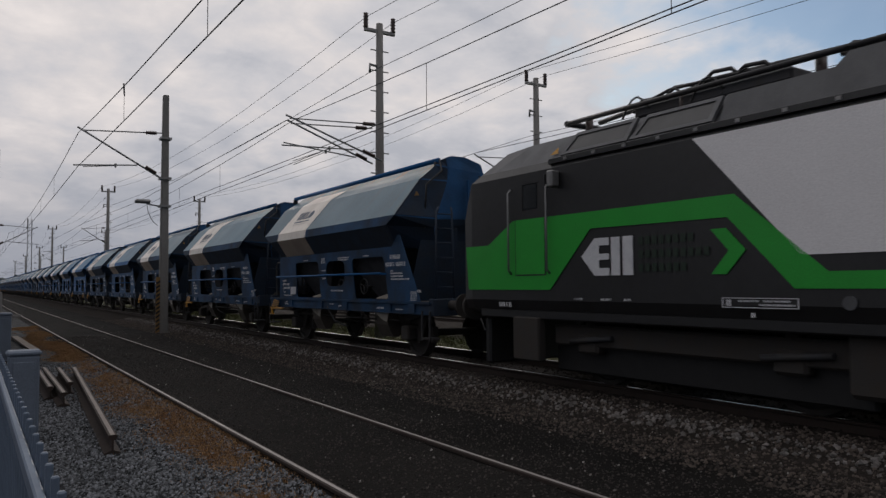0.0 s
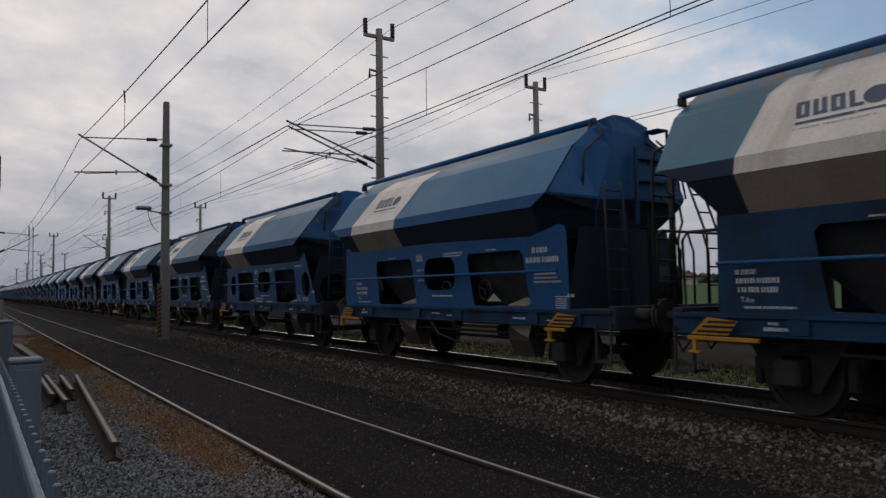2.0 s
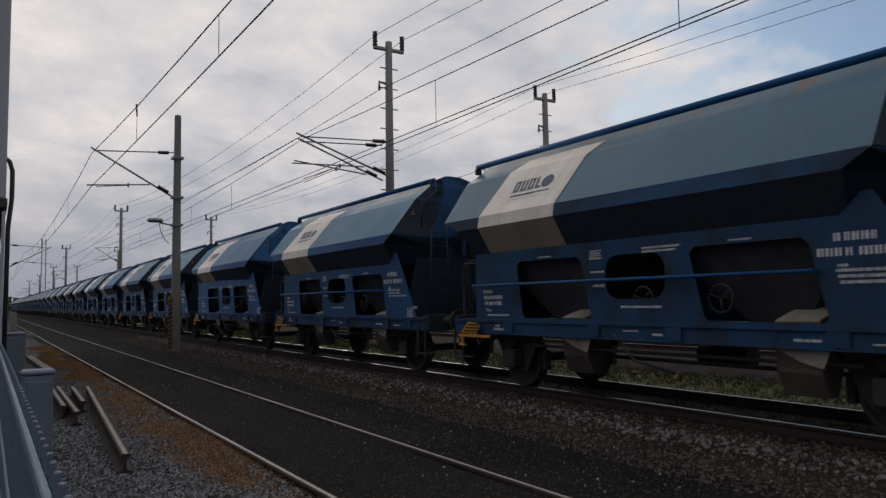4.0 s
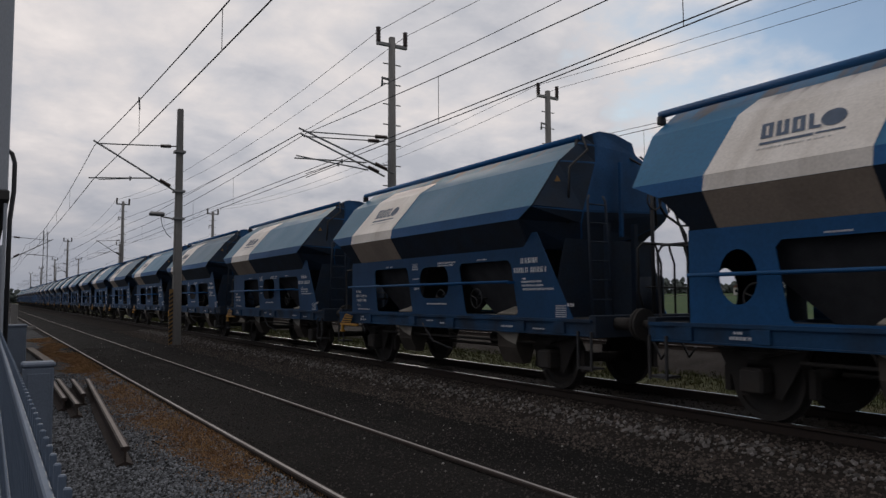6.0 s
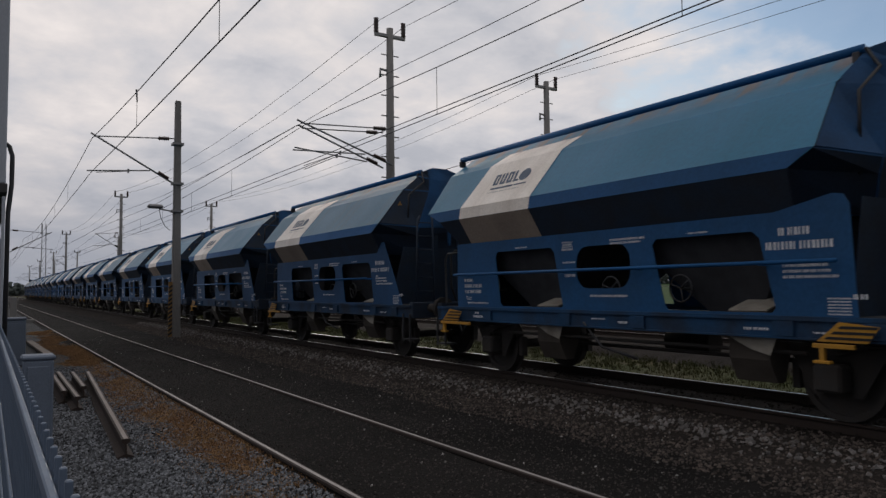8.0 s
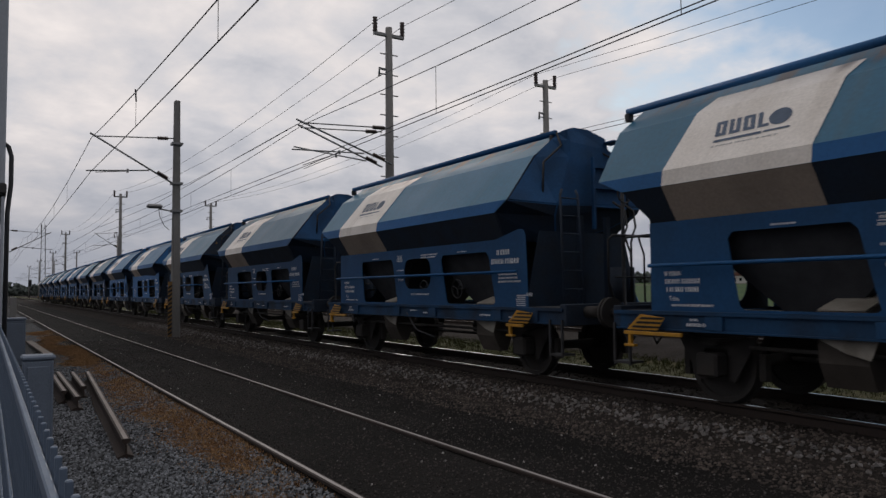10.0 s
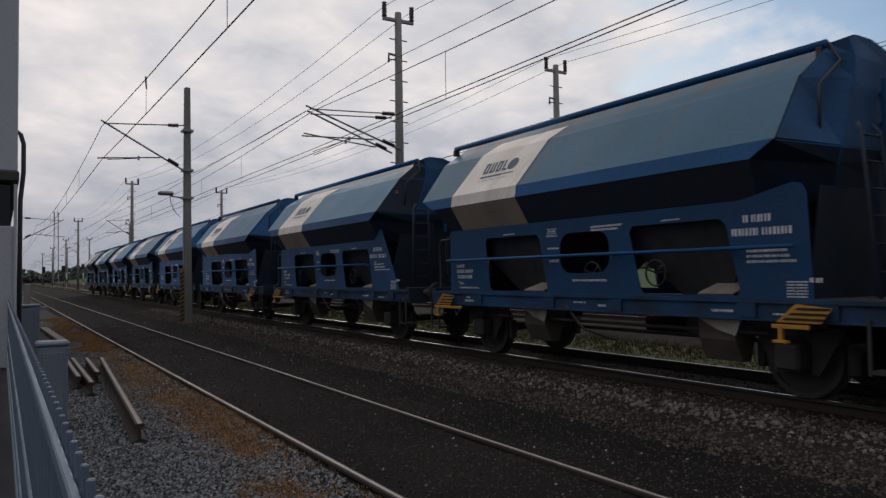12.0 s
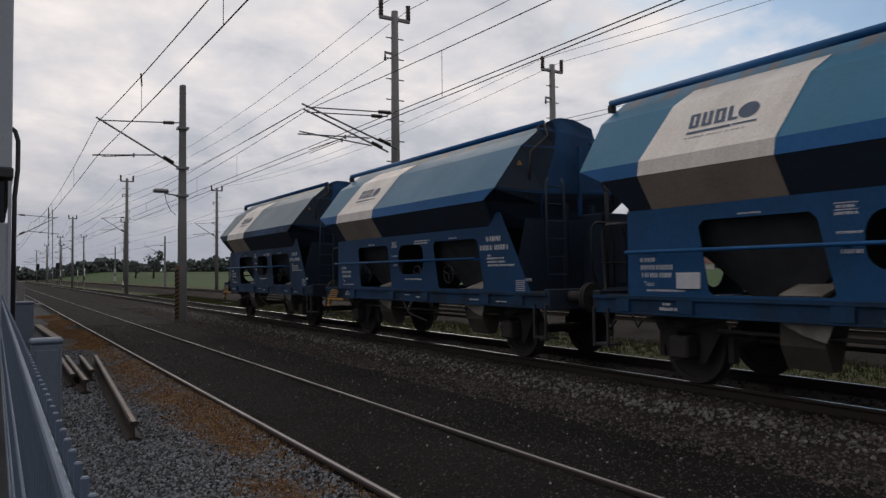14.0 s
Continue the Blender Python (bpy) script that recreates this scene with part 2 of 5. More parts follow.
VERGE = mat("grassy_verge", (0.05, 0.06, 0.022), 0.95, second=(0.075, 0.062, 0.034), scale=0.4, fine=14, amount=0.8, bump=0.8, dist=0.06, spec=0.1)
STONE = mat("ballast_stone", (0.085, 0.069, 0.059), 0.9, second=(0.048, 0.039, 0.033), scale=14, bump=0.3, island=0.55, spec=0.3)
CINDER_STONE = mat("cinder_stone", (0.050, 0.043, 0.039), 0.9, second=(0.024, 0.021, 0.019), scale=14, bump=0.3, island=0.85, spec=0.3)
TRACK_STONE = mat("oily_track_stone", (0.035, 0.03, 0.027), 0.95, second=(0.022, 0.019, 0.017), scale=14, bump=0.3, island=0.5, spec=0.1)
PALE_STONE = mat("fresh_ballast_stone", (0.165, 0.155, 0.148), 0.9, second=(0.10, 0.088, 0.078), scale=14, bump=0.3, island=0.5, spec=0.3)
LIGHT_STONE = mat("light_stone_chipping", (0.26, 0.25, 0.235), 0.9, second=(0.15, 0.14, 0.13), scale=14, bump=0.3, island=0.5, spec=0.3)
GREY_STONE = mat("gravel_stone", (0.135, 0.142, 0.152), 0.9, second=(0.06, 0.063, 0.068), scale=20, bump=0.3, island=0.95, spec=0.3)
FADED_YELLOW = mat("faded_yellow_paint", (0.26, 0.15, 0.045), 0.75, second=(0.14, 0.085, 0.04), scale=6)
WEED = mat("dry_brown_weeds", (0.265, 0.16, 0.078), 0.95, second=(0.15, 0.075, 0.044), scale=1.3, bump=0, island=0.7, spec=0.1)
GRASS = mat("long_grass", (0.038, 0.043, 0.015), 0.9, second=(0.058, 0.052, 0.025), scale=0.6, bump=0, island=0.4, spec=0.1)
CONCRETE = mat("spun_concrete", (0.22, 0.213, 0.203), 0.85, second=(0.15, 0.145, 0.138), scale=1.5, fine=30, bump=0.2, stretch=(1, 1, 0.25))
GALV = mat("galvanised_steel", (0.27, 0.27, 0.27), 0.5, metal=0.7, second=(0.2, 0.2, 0.2), scale=5, bump=0.05)
FENCE_GREY = mat("grey_blue_coated_steel", (0.125, 0.165, 0.225), 0.45, second=(0.095, 0.125, 0.175), scale=3, fine=50, bump=0.05, vary=0.06)
CABINET_GREY = mat("grey_cabinet_plastic", (0.15, 0.185, 0.24), 0.55, second=(0.12, 0.145, 0.185), scale=3, bump=0.06)
CLADDING = mat("pale_wall_cladding", (0.40, 0.43, 0.47), 0.55, second=(0.32, 0.35, 0.39), scale=1.2, bump=0.05, stretch=(1, 1, 0.2))
WIRE = mat("weathered_copper_wire", (0.035, 0.033, 0.036), 0.6, bump=0)
INSULATOR = mat("brown_insulator", (0.05, 0.03, 0.025), 0.35, bump=0)
SLEEPER = mat("concrete_sleeper", (0.13, 0.122, 0.113), 0.9, second=(0.07, 0.06, 0.052), scale=4, vary=0.15)
# foliage lifted and greyed: distance haze is mixed into the colour
LEAF = mat("hazed_foliage", (0.105, 0.12, 0.112), 0.95, second=(0.08, 0.094, 0.086), scale=0.2, bump=0, island=0.3, spec=0.1)
BARK = mat("bark", (0.06, 0.05, 0.04), 0.95, scale=3)
PLASTER = mat("house_plaster", (0.6, 0.58, 0.54), 0.9, scale=0.5, amount=0.2)
TILE = mat("roof_tile", (0.16, 0.075, 0.055), 0.85, scale=1.5)
WOOD = mat("grey_timber", (0.17, 0.14, 0.115), 0.85, second=(0.1, 0.08, 0.065), scale=5, stretch=(1, 0.2, 1))

# ------------------------------------------------------------ mesh helpers
def finish(bm, name, material):
    bmesh.ops.recalc_face_normals(bm, faces=bm.faces)
    me = bpy.data.meshes.new(name)
    bm.to_mesh(me)
    bm.free()
    for m in (material if isinstance(material, (list, tuple)) else [material]):
        me.materials.append(m)
    return me


def part(name, bm, material, parent=None, label=""):
    ob = new(name, finish(bm, name, material))
    ob.parent = parent
    return tagged(ob, label)


def thing(name, label, category, group="", kind="", at=None):
    ob = new(name)
    ob.empty_display_size = 0.2
    if at is not None:
        ob.matrix_basis = at
    return tagged(ob, label, category, group, kind)


def box(bm, x0, x1, y0, y1, z0, z1, bevel=0.0):
    r = bmesh.ops.create_cube(bm, size=1, matrix=Matrix.Translation(((x0 + x1) / 2, (y0 + y1) / 2, (z0 + z1) / 2)) @ Matrix.Diagonal((x1 - x0, y1 - y0, z1 - z0, 1)))
    if bevel:
        es = {e for v in r["verts"] for e in v.link_edges}
        bmesh.ops.bevel(bm, geom=list(es), offset=bevel, segments=1, affect="EDGES")
    return bm


def boxes(*sets, bevel=0.0):
    bm = bmesh.new()
    for s in sets:
        box(bm, *s, bevel=bevel)
    return bm


def tube(bm, pts, r, n=8, r1=None, caps=True):
    """A pipe through the points, of radius r, or from r to r1."""
    pts = [Vector(p) for p in pts]
    rings, side = [], None
    for i, p in enumerate(pts):
        d = (pts[min(i + 1, len(pts) - 1)] - pts[max(i - 1, 0)]).normalized()
        if side is None:
            side = d.orthogonal().normalized()
        side = (side - d * side.dot(d)).normalized()
        b = d.cross(side)
        k = r if r1 is None else r + (r1 - r) * i / (len(pts) - 1)
        rings.append([bm.verts.new(p + (side * math.cos(a) + b * math.sin(a)) * k) for a in [2 * math.pi * j / n for j in range(n)]])
    for a, b in zip(rings, rings[1:]):
        for j in range(n):
            f = bm.faces.new((a[j], a[(j + 1) % n], b[(j + 1) % n], b[j]))
            f.smooth = n > 5
    if caps:
        bm.faces.new(rings[0][::-1]), bm.faces.new(rings[-1])
    return bm


def pipe(pts, r, n=8, r1=None):
    return tube(bmesh.new(), pts, r, n, r1)


def arc(c, r, a0, a1, n, plane="yz"):
    out = []
    for i in range(n + 1):
        a = radians(a0 + (a1 - a0) * i / n)
        u, v = r * math.cos(a), r * math.sin(a)
        out.append((c[0], c[1] + u, c[2] + v) if plane == "yz" else (c[0] + u, c[1], c[2] + v) if plane == "xz" else (c[0] + u, c[1] + v, c[2]))
    return out


def rounded(y0, y1, z0, z1, r, n=4):
    """Corner-rounded rectangle in (y, z)."""
    out = []
    for cy, cz, a in ((y1 - r, z1 - r, 0), (y0 + r, z1 - r, 90), (y0 + r, z0 + r, 180), (y1 - r, z0 + r, 270)):
        out += [(cy + r * math.cos(radians(a + 90 * i / n)), cz + r * math.sin(radians(a + 90 * i / n))) for i in range(n + 1)]
    return out


def plate(outer, holes, t, to3):
    """A sheet of thickness t with openings; to3 turns (u, v, depth) into a point."""
    bm = bmesh.new()
    edges = []
    for loop in (outer, *holes):
        vs = [bm.verts.new((u, v, 0)) for u, v in loop]
        edges += [bm.edges.new((vs[i], vs[(i + 1) % len(vs)])) for i in range(len(vs))]
    bmesh.ops.triangle_fill(bm, use_beauty=True, edges=edges, normal=(0, 0, 1))
    r = bmesh.ops.extrude_face_region(bm, geom=bm.faces[:])
    for v in [g for g in r["geom"] if isinstance(g, bmesh.types.BMVert)]:
        v.co.z = t
    for v in bm.verts:
        v.co = to3(*v.co)
    return bm


def wheel_disc(bm, x, y, z, r, w, n=28):
    """A railway wheel about an axle along x: tread, flange, dished web, hub."""
    s = 1 if x > 0 else -1
    prof = [(0.0, 0.05), (0.10, 0.05), (0.12, 0.0), (0.30, 0.02), (r - 0.07, 0.02), (r - 0.06, 0.06), (r, 0.06), (r, -0.05), (r + 0.03, -0.06), (r + 0.03, -0.085), (r - 0.07, -0.08), (r - 0.08, -0.03), (0.12, -0.04), (0.10, -0.1), (0.0, -0.1)]
    rings = []
    for i in range(n):
        a = 2 * math.pi * i / n
        rings.append([bm.verts.new((x + s * o, y + q * math.cos(a), z + q * math.sin(a))) for q, o in prof])
    for i in range(n):
        a, b = rings[i], rings[(i + 1) % n]
        for j in range(len(prof) - 1):
            try:
                bm.faces.new((a[j], b[j], b[j + 1], a[j + 1]))
            except ValueError:
                pass
    bmesh.ops.remove_doubles(bm, verts=bm.verts[:], dist=0.0005)
    return bm

# ------------------------------------------------------------ ground and tracks
def height(x, y):
    prof = [(-9e3, -0.12), (0.3, -0.12), (2.0, -0.1), (2.3, -0.045), (2.6, -0.035), (4.0, -0.035), (4.6, -0.08), (6.2, -0.1), (6.75, -0.03), (7.2, -0.02), (9.8, -0.02), (10.4, -0.12), (11.3, -0.28), (14.5, -0.35), (15.6, -0.1), (16.6, -0.02), (19.8, -0.02), (20.6, -0.2), (24, -0.5), (60, -0.7), (9e3, -0.7)]
    for (a, za), (b, zb) in zip(prof, prof[1:]):
        if a <= x <= b:
            z = za + (zb - za) * (x - a) / (b - a)
            break
    if x > 24:
        # the field climbs gently away from the line
        z += 0.0115 * max(0.0, math.hypot(x - 24, y) - 60) * min(1.0, (x - 24) / 30) * (1 if y < 900 and x < 900 else 0.2)
    if 0.3 < x < 6.3 and abs(y) < 80:
        z += 0.025 * noise.noise(Vector((x * 0.9, y * 0.5, 3)))
    return z


def ground_sheet():
    xs = [-2500, -300, -60, -8, -1, 0.3, 0.55, 0.8, 1.05, 1.3, 1.5, 1.7, 1.85, 2.0, 2.15, 2.3, 2.7, 3.1, 3.5, 4.0, 4.3, 4.6, 5.0, 5.4, 5.8, 6.2, 6.5, 6.75, 7.2, 8.5, 9.8, 10.4, 11.3, 12.5, 14.5, 15.6, 16.6, 18.2, 19.8, 20.6, 22, 24, 30, 40, 54, 80, 120, 170, 230, 300, 380, 460, 560, 700, 900, 2500]
    ys = [-2500, -500, -150, -60, -30] + list(range(-20, 0, 2)) + [0.5 * k for k in range(60)] + list(range(30, 61, 2)) + [70, 85, 100, 130, 170, 210, 250, 300, 360, 430, 500, 600, 900, 2500]

    bm = bmesh.new()
    grid = [[bm.verts.new((x, y, height(x, y))) for y in ys] for x in xs]
    for i in range(len(xs) - 1):
        mx = (xs[i] + xs[i + 1]) / 2
        k = 2 if mx < 2.2 else 0 if mx < 6.0 else 1 if mx < 10.8 else 3 if mx < 15.0 else 1 if mx < 20.5 else 3 if mx < 30 else 4
        for j in range(len(ys) - 1):
            f = bm.faces.new((grid[i][j], grid[i + 1][j], grid[i + 1][j + 1], grid[i][j + 1]))
            f.material_index, f.smooth = k, True
    ob = part("ground", bm, [CINDER, BALLAST, GRAVEL, VERGE, FIELD])
    tagged(ob, "dark railway ground with gravel, ballast and a green field beyond", "ground", kind="structure")


ground_sheet()

RAIL_SECTION = [(-0.018, 0.0), (0.018, 0.0), (0.036, -0.005), (0.036, -0.03), (0.009, -0.05), (0.009, -0.135), (0.07, -0.16), (0.07, -0.172), (-0.07, -0.172), (-0.07, -0.16), (-0.009, -0.135), (-0.009, -0.05), (-0.036, -0.03), (-0.036, -0.005)]


def rail_bm(y0, y1, head=1, foot=0, k=1.0):
    bm = bmesh.new()
    a, b = ([bm.verts.new((x * k, y, z * k)) for x, z in RAIL_SECTION] for y in (y0, y1))
    n = len(a)
    for i in range(n):
        f = bm.faces.new((a[i], a[(i + 1) % n], b[(i + 1) % n], b[i]))
        f.material_index = head if i == 0 or (foot and i in (1, len(a) - 1)) else 0
    bm.faces.new(a[::-1]), bm.faces.new(b)
    return bm


def track(name, x, z, y0, y1, head, label, sleepers):
    t = thing(name, label, "railway track", kind="structure", at=pose(x, 0, z))
    for s in (-1, 1):
        r = part("rail", rail_bm(y0, y1), [RAIL_RUST, head], t)
        r.location.x = s * GAUGE
        if head == RAIL_DULL:
            part("running_band", boxes((-0.018, 0.012, y0, y1, -0.01, 0.002)), RAIL_BAND, r, "worn bright line on the rail head")
    if sleepers:
        one = finish(boxes((-1.3, 1.3, -0.13, 0.13, -0.33, -0.165), bevel=0.02), "sleeper", SLEEPER)
        for i in range(*sleepers):
            ob = new("sleeper", one)
            ob.parent = t
            ob.location.y = i * 0.6
    return t


track("railway_main", XC, RAIL_TOP, -450, 700, RAIL_HEAD, "main line track with bright polished rails on brown ballast", (-45, 150))
track("railway_siding", SIDING, 0.0, -60, 600, RAIL_DULL, "siding with dull rusty rails sunk in dark gravel", None)
track("railway_far", 18.2, 0.12, -450, 700, RAIL_DULL, "second main line track beyond the train", None)

# ------------------------------------------------------------ the hopper wagon
# Local space: x across (the viewer's side is negative), y along with the rear end positive, z up from the rail head.
HALF = [(0.0, 4.15), (0.28, 3.94), (0.76, 3.65), (1.45, 2.85), (1.48, 2.66), (1.20, 2.22)]
FRONT_Y = [-3.12, -3.12, -3.02, -3.15, -2.86, -2.75]
REAR_Y = [4.80, 4.80, 4.66, 4.41, 3.95, 3.66]


def skin_point(i, v, y, off=0.0):
    """A point of the near flank, v of the way from profile corner i to i + 1, off metres proud."""
    (x0, z0), (x1, z1) = HALF[i], HALF[i + 1]
    n = Vector((z0 - z1, x1 - x0)).normalized()
    x, z = x0 + (x1 - x0) * v + n.x * off, z0 + (z1 - z0) * v + n.y * off
    return Vector((-x, y, z))


def hopper_shell():
    bm = bmesh.new()
    idx = list(range(len(HALF) - 1, 0, -1)) + list(range(len(HALF)))
    sgn = [-1] * (len(HALF) - 1) + [1] * len(HALF)
    a = [bm.verts.new((s * HALF[i][0], FRONT_Y[i], HALF[i][1])) for i, s in zip(idx, sgn)]
    b = [bm.verts.new((s * HALF[i][0], REAR_Y[i], HALF[i][1])) for i, s in zip(idx, sgn)]
    n = len(a)
    for i in range(n):
        bm.faces.new((a[i], a[(i + 1) % n], b[(i + 1) % n], b[i]))
    # lip undersides and bottom take the darker navy
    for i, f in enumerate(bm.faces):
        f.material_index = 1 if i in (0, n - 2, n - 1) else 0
    # front: a recessed face inside the edge of the flank sheets; rear: a slightly hollow end
    for ring, y in ((a, -2.72), (b, 4.2)):
        m = bm.verts.new((0, y, 3.1))
        for i in range(n):
            bm.faces.new((ring[i], ring[(i + 1) % n], m)).material_index = 1 if y < 0 else 2
    crease = [e for e in bm.edges if len(e.link_faces) == 2 and e.calc_face_angle() > 0.3]
    bmesh.ops.bevel(bm, geom=crease, offset=0.018, segments=2, affect="EDGES")
    return bm


def end_cap():
    """Convex, round-topped front end: facets from the flank edges to a flat centre, drawn over to the far side."""
    bm = bmesh.new()
    near = [(-1.18, -2.73, 2.22), (-1.46, -2.84, 2.66), (-1.43, -3.13, 2.85), (-0.75, -3.0, 3.64), (-0.42, -3.1, 3.95), (-0.3, -3.12, 4.07)]
    far = [(0.0, -3.12, 4.13), (0.22, -3.12, 4.09), (0.44, -3.1, 3.97), (0.5, -3.1, 3.86), (0.77, -3.02, 3.66), (1.15, -3.08, 3.22), (1.43, -3.13, 2.85), (1.46, -2.84, 2.66), (1.18, -2.73, 2.22)]
    a = [bm.verts.new(p) for p in near + far]
    front = [(0.42 * x, -3.4 + 0.3 * max(0, 2.8 - z), z - 0.06) for x, y, z in near[:4]] + [(-0.3, -3.385, 3.86), (-0.33, -3.34, 4.07)]
    front += [(-0.2, -3.36, 4.12), (0.15, -3.365, 4.117), (0.55, -3.375, 4.0), (0.61, -3.38, 3.81), (0.99, -3.38, 3.625), (1.19, -3.38, 3.32), (1.42, -3.37, 2.87), (1.38, -3.3, 2.72), (0.69, -3.2, 2.42)]
    b = [bm.verts.new(p) for p in front]
    n = len(a)
    for i in range(n):
        j = (i + 1) % n
        f = bm.faces.new((a[j], a[i], b[i], b[j]))
        # lower facets take the darker end paint
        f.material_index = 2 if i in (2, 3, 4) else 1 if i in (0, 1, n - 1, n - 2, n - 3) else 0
    # flat centre, upper half and darker lower half
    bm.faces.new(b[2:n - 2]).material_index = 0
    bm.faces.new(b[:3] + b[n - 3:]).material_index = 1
    bmesh.ops.recalc_face_normals(bm, faces=bm.faces)
    bmesh.ops.bevel(bm, geom=[e for e in bm.edges if len(e.link_faces) == 2 and e.calc_face_angle() > 0.25], offset=0.016, segments=2, affect="EDGES")
    return bm


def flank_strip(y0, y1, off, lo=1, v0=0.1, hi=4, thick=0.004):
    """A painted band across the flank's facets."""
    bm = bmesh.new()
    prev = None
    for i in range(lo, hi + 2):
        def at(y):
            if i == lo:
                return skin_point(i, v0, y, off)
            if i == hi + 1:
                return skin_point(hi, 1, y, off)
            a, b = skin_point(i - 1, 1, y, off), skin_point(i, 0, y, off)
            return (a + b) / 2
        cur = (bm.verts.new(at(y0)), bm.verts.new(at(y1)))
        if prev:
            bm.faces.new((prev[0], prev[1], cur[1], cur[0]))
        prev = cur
    return bm


def logo_marks():
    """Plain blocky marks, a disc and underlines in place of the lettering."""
    bm = bmesh.new()
    top, low = 0.30, 0.565

    def quad(y0, y1, v0, v1):
        """A stroke from y0 to y1, measured at the foot; heads stand towards the rear."""
        lean = [0.09 * (low - v) / (low - top) for v in (v0, v1)]
        q = [skin_point(2, v0, y0 + lean[0], 0.012), skin_point(2, v0, y1 + lean[0], 0.012), skin_point(2, v1, y1 + lean[1], 0.012), skin_point(2, v1, y0 + lean[1], 0.012)]
        bm.faces.new([bm.verts.new(p) for p in q])
    w = 0.058
    for k in range(4):
        a = 2.75 - k * 0.188
        b = a - 0.15
        quad(a, a - w, top, low)
        if k < 3:
            quad(b + w, b, top, low)
            quad(a - w, b + w, low - 0.05, low)
            if k != 1:
                quad(a - w, b + w, top, top + 0.05)
        else:
            quad(a - w, b + 0.01, low - 0.05, low)
    disc = [skin_point(2, 0.437 + 0.135 * math.sin(t), 1.975 - 0.02 + 0.14 * math.cos(t) - 0.03 * math.sin(t), 0.012) for t in [2 * math.pi * i / 24 for i in range(24)]]
    bm.faces.new([bm.verts.new(p) for p in disc])
    quad(2.76, 2.13, 0.63, 0.672)
    quad(2.11, 1.79, 0.632, 0.662)
    return bm


def logo_tagline():
    bm = bmesh.new()
    rn = random.Random(12)
    y = 2.72
    while y > 1.9:
        w = rn.uniform(0.015, 0.05)
        bm.faces.new([bm.verts.new(skin_point(2, v, yy, 0.012)) for v, yy in ((0.725, y), (0.725, y - w), (0.748, y - w), (0.748, y))])
        y -= w + rn.choice((0.012, 0.014, 0.035))
    return bm


def bars(rows, x=-1.262):
    """Rows of (y_start, length, z, height): lettering too small to read, broken into short strokes."""
    bm = bmesh.new()
    rnd = random.Random(4)
    for y, length, z, h in rows:
        p = 0.0
        while p < length:
            w = min(rnd.uniform(0.16, 0.36) * h + 0.005, length - p)
            q = [(x, y - p, z), (x, y - p - w, z), (x, y - p - w, z + h), (x, y - p, z + h)]
            bm.faces.new([bm.verts.new(c) for c in q])
            p += w + h * rnd.choice((0.16, 0.2, 0.26, 0.5))
    return bm


def lettering(rows, parent, label='', name='lettering', x=-1.262):
    return tagged(part(name, bars(rows, x), WHITE, parent, label), kind='stuff')


def letters(text, size, at):
    """Words in the built-in font, facing the near side."""
    cu = bpy.data.curves.new("letters", "FONT")
    cu.body, cu.size, cu.resolution_u = text, size, 2
    ob = bpy.data.objects.new("letters", cu)
    me = bpy.data.meshes.new_from_object(ob)
    bm = bmesh.new()
    bm.from_mesh(me)
    bm.transform(Matrix(((0, 0, -1, at[0]), (-1, 0, 0, at[1]), (0, 1, 0, at[2]), (0, 0, 0, 1))))
    bpy.data.objects.remove(ob)
    return bm


def side_wall(oval, square, rear_y):
    outer = [(rear_y, 1.12), (rear_y, 2.24 + (rear_y - 3.7) * 0.5), *([(-2.55, 2.24), (-3.2, 2.38), (-3.31, 2.36), (-3.37, 2.26), (-3.42, 1.12)] if square else [(-2.70, 2.24), (-2.92, 2.46), (-3.03, 2.46), (-3.84, 1.12)])]
    win1 = [(2.55, 1.97), (2.48, 2.05), (1.14, 2.05), (1.06, 1.97), (0.88, 1.18), (0.92, 1.15), (2.36, 1.15), (2.42, 1.2)]
    hole = rounded(-0.46, 0.58, 1.43, 2.03, 0.22)
    win2 = [(-0.84, 1.97), (-0.91, 2.05), (-2.28, 2.05), (-2.37, 1.97), (-2.54, 1.2), (-2.50, 1.15), (-1.08, 1.15), (-1.03, 1.2)]
    holes = [win1, hole, win2]
    if oval:
        holes.append([(3.03 + 0.25 * math.cos(a), 1.66 + 0.32 * math.sin(a)) for a in [2 * math.pi * i / 20 for i in range(20)]])
        holes.append([(-3.14 + 0.28 * math.cos(a) + 0.03 * math.sin(a), 1.625 + 0.32 * math.sin(a)) for a in [2 * math.pi * i / 20 for i in range(20)]])
    return plate(outer, holes, 0.012, lambda u, v, d: (-1.258 + d, u, v))


def funnel(y0, y1, b0, b1):
    bm = bmesh.new()
    t = [bm.verts.new(p) for p in ((-1.18, y0, 2.2), (1.18, y0, 2.2), (1.18, y1, 2.2), (-1.18, y1, 2.2))]
    b = [bm.verts.new(p) for p in ((-0.7, b0, 0.95), (0.7, b0, 0.95), (0.7, b1, 0.95), (-0.7, b1, 0.95))]
    for i in range(4):
        bm.faces.new((t[i], t[(i + 1) % 4], b[(i + 1) % 4], b[i]))
    bm.faces.new(b)
    return bm


def chute(y):
    """Discharge trough that leans outward under the sill."""
    bm = bmesh.new()
    w = 0.3
    a = [(-0.5, 1.36), (-1.2, 1.15), (-1.18, 0.62), (-1.05, 0.36), (-0.9, 0.36), (-0.7, 0.9)]
    l = [bm.verts.new((x, y - w, z)) for x, z in a]
    r = [bm.verts.new((x, y + w * 0.7, z)) for x, z in a]
    for i in range(len(a)):
        j = (i + 1) % len(a)
        bm.faces.new((l[i], l[j], r[j], r[i]))
    bm.faces.new(l[::-1]), bm.faces.new(r)
    return bm


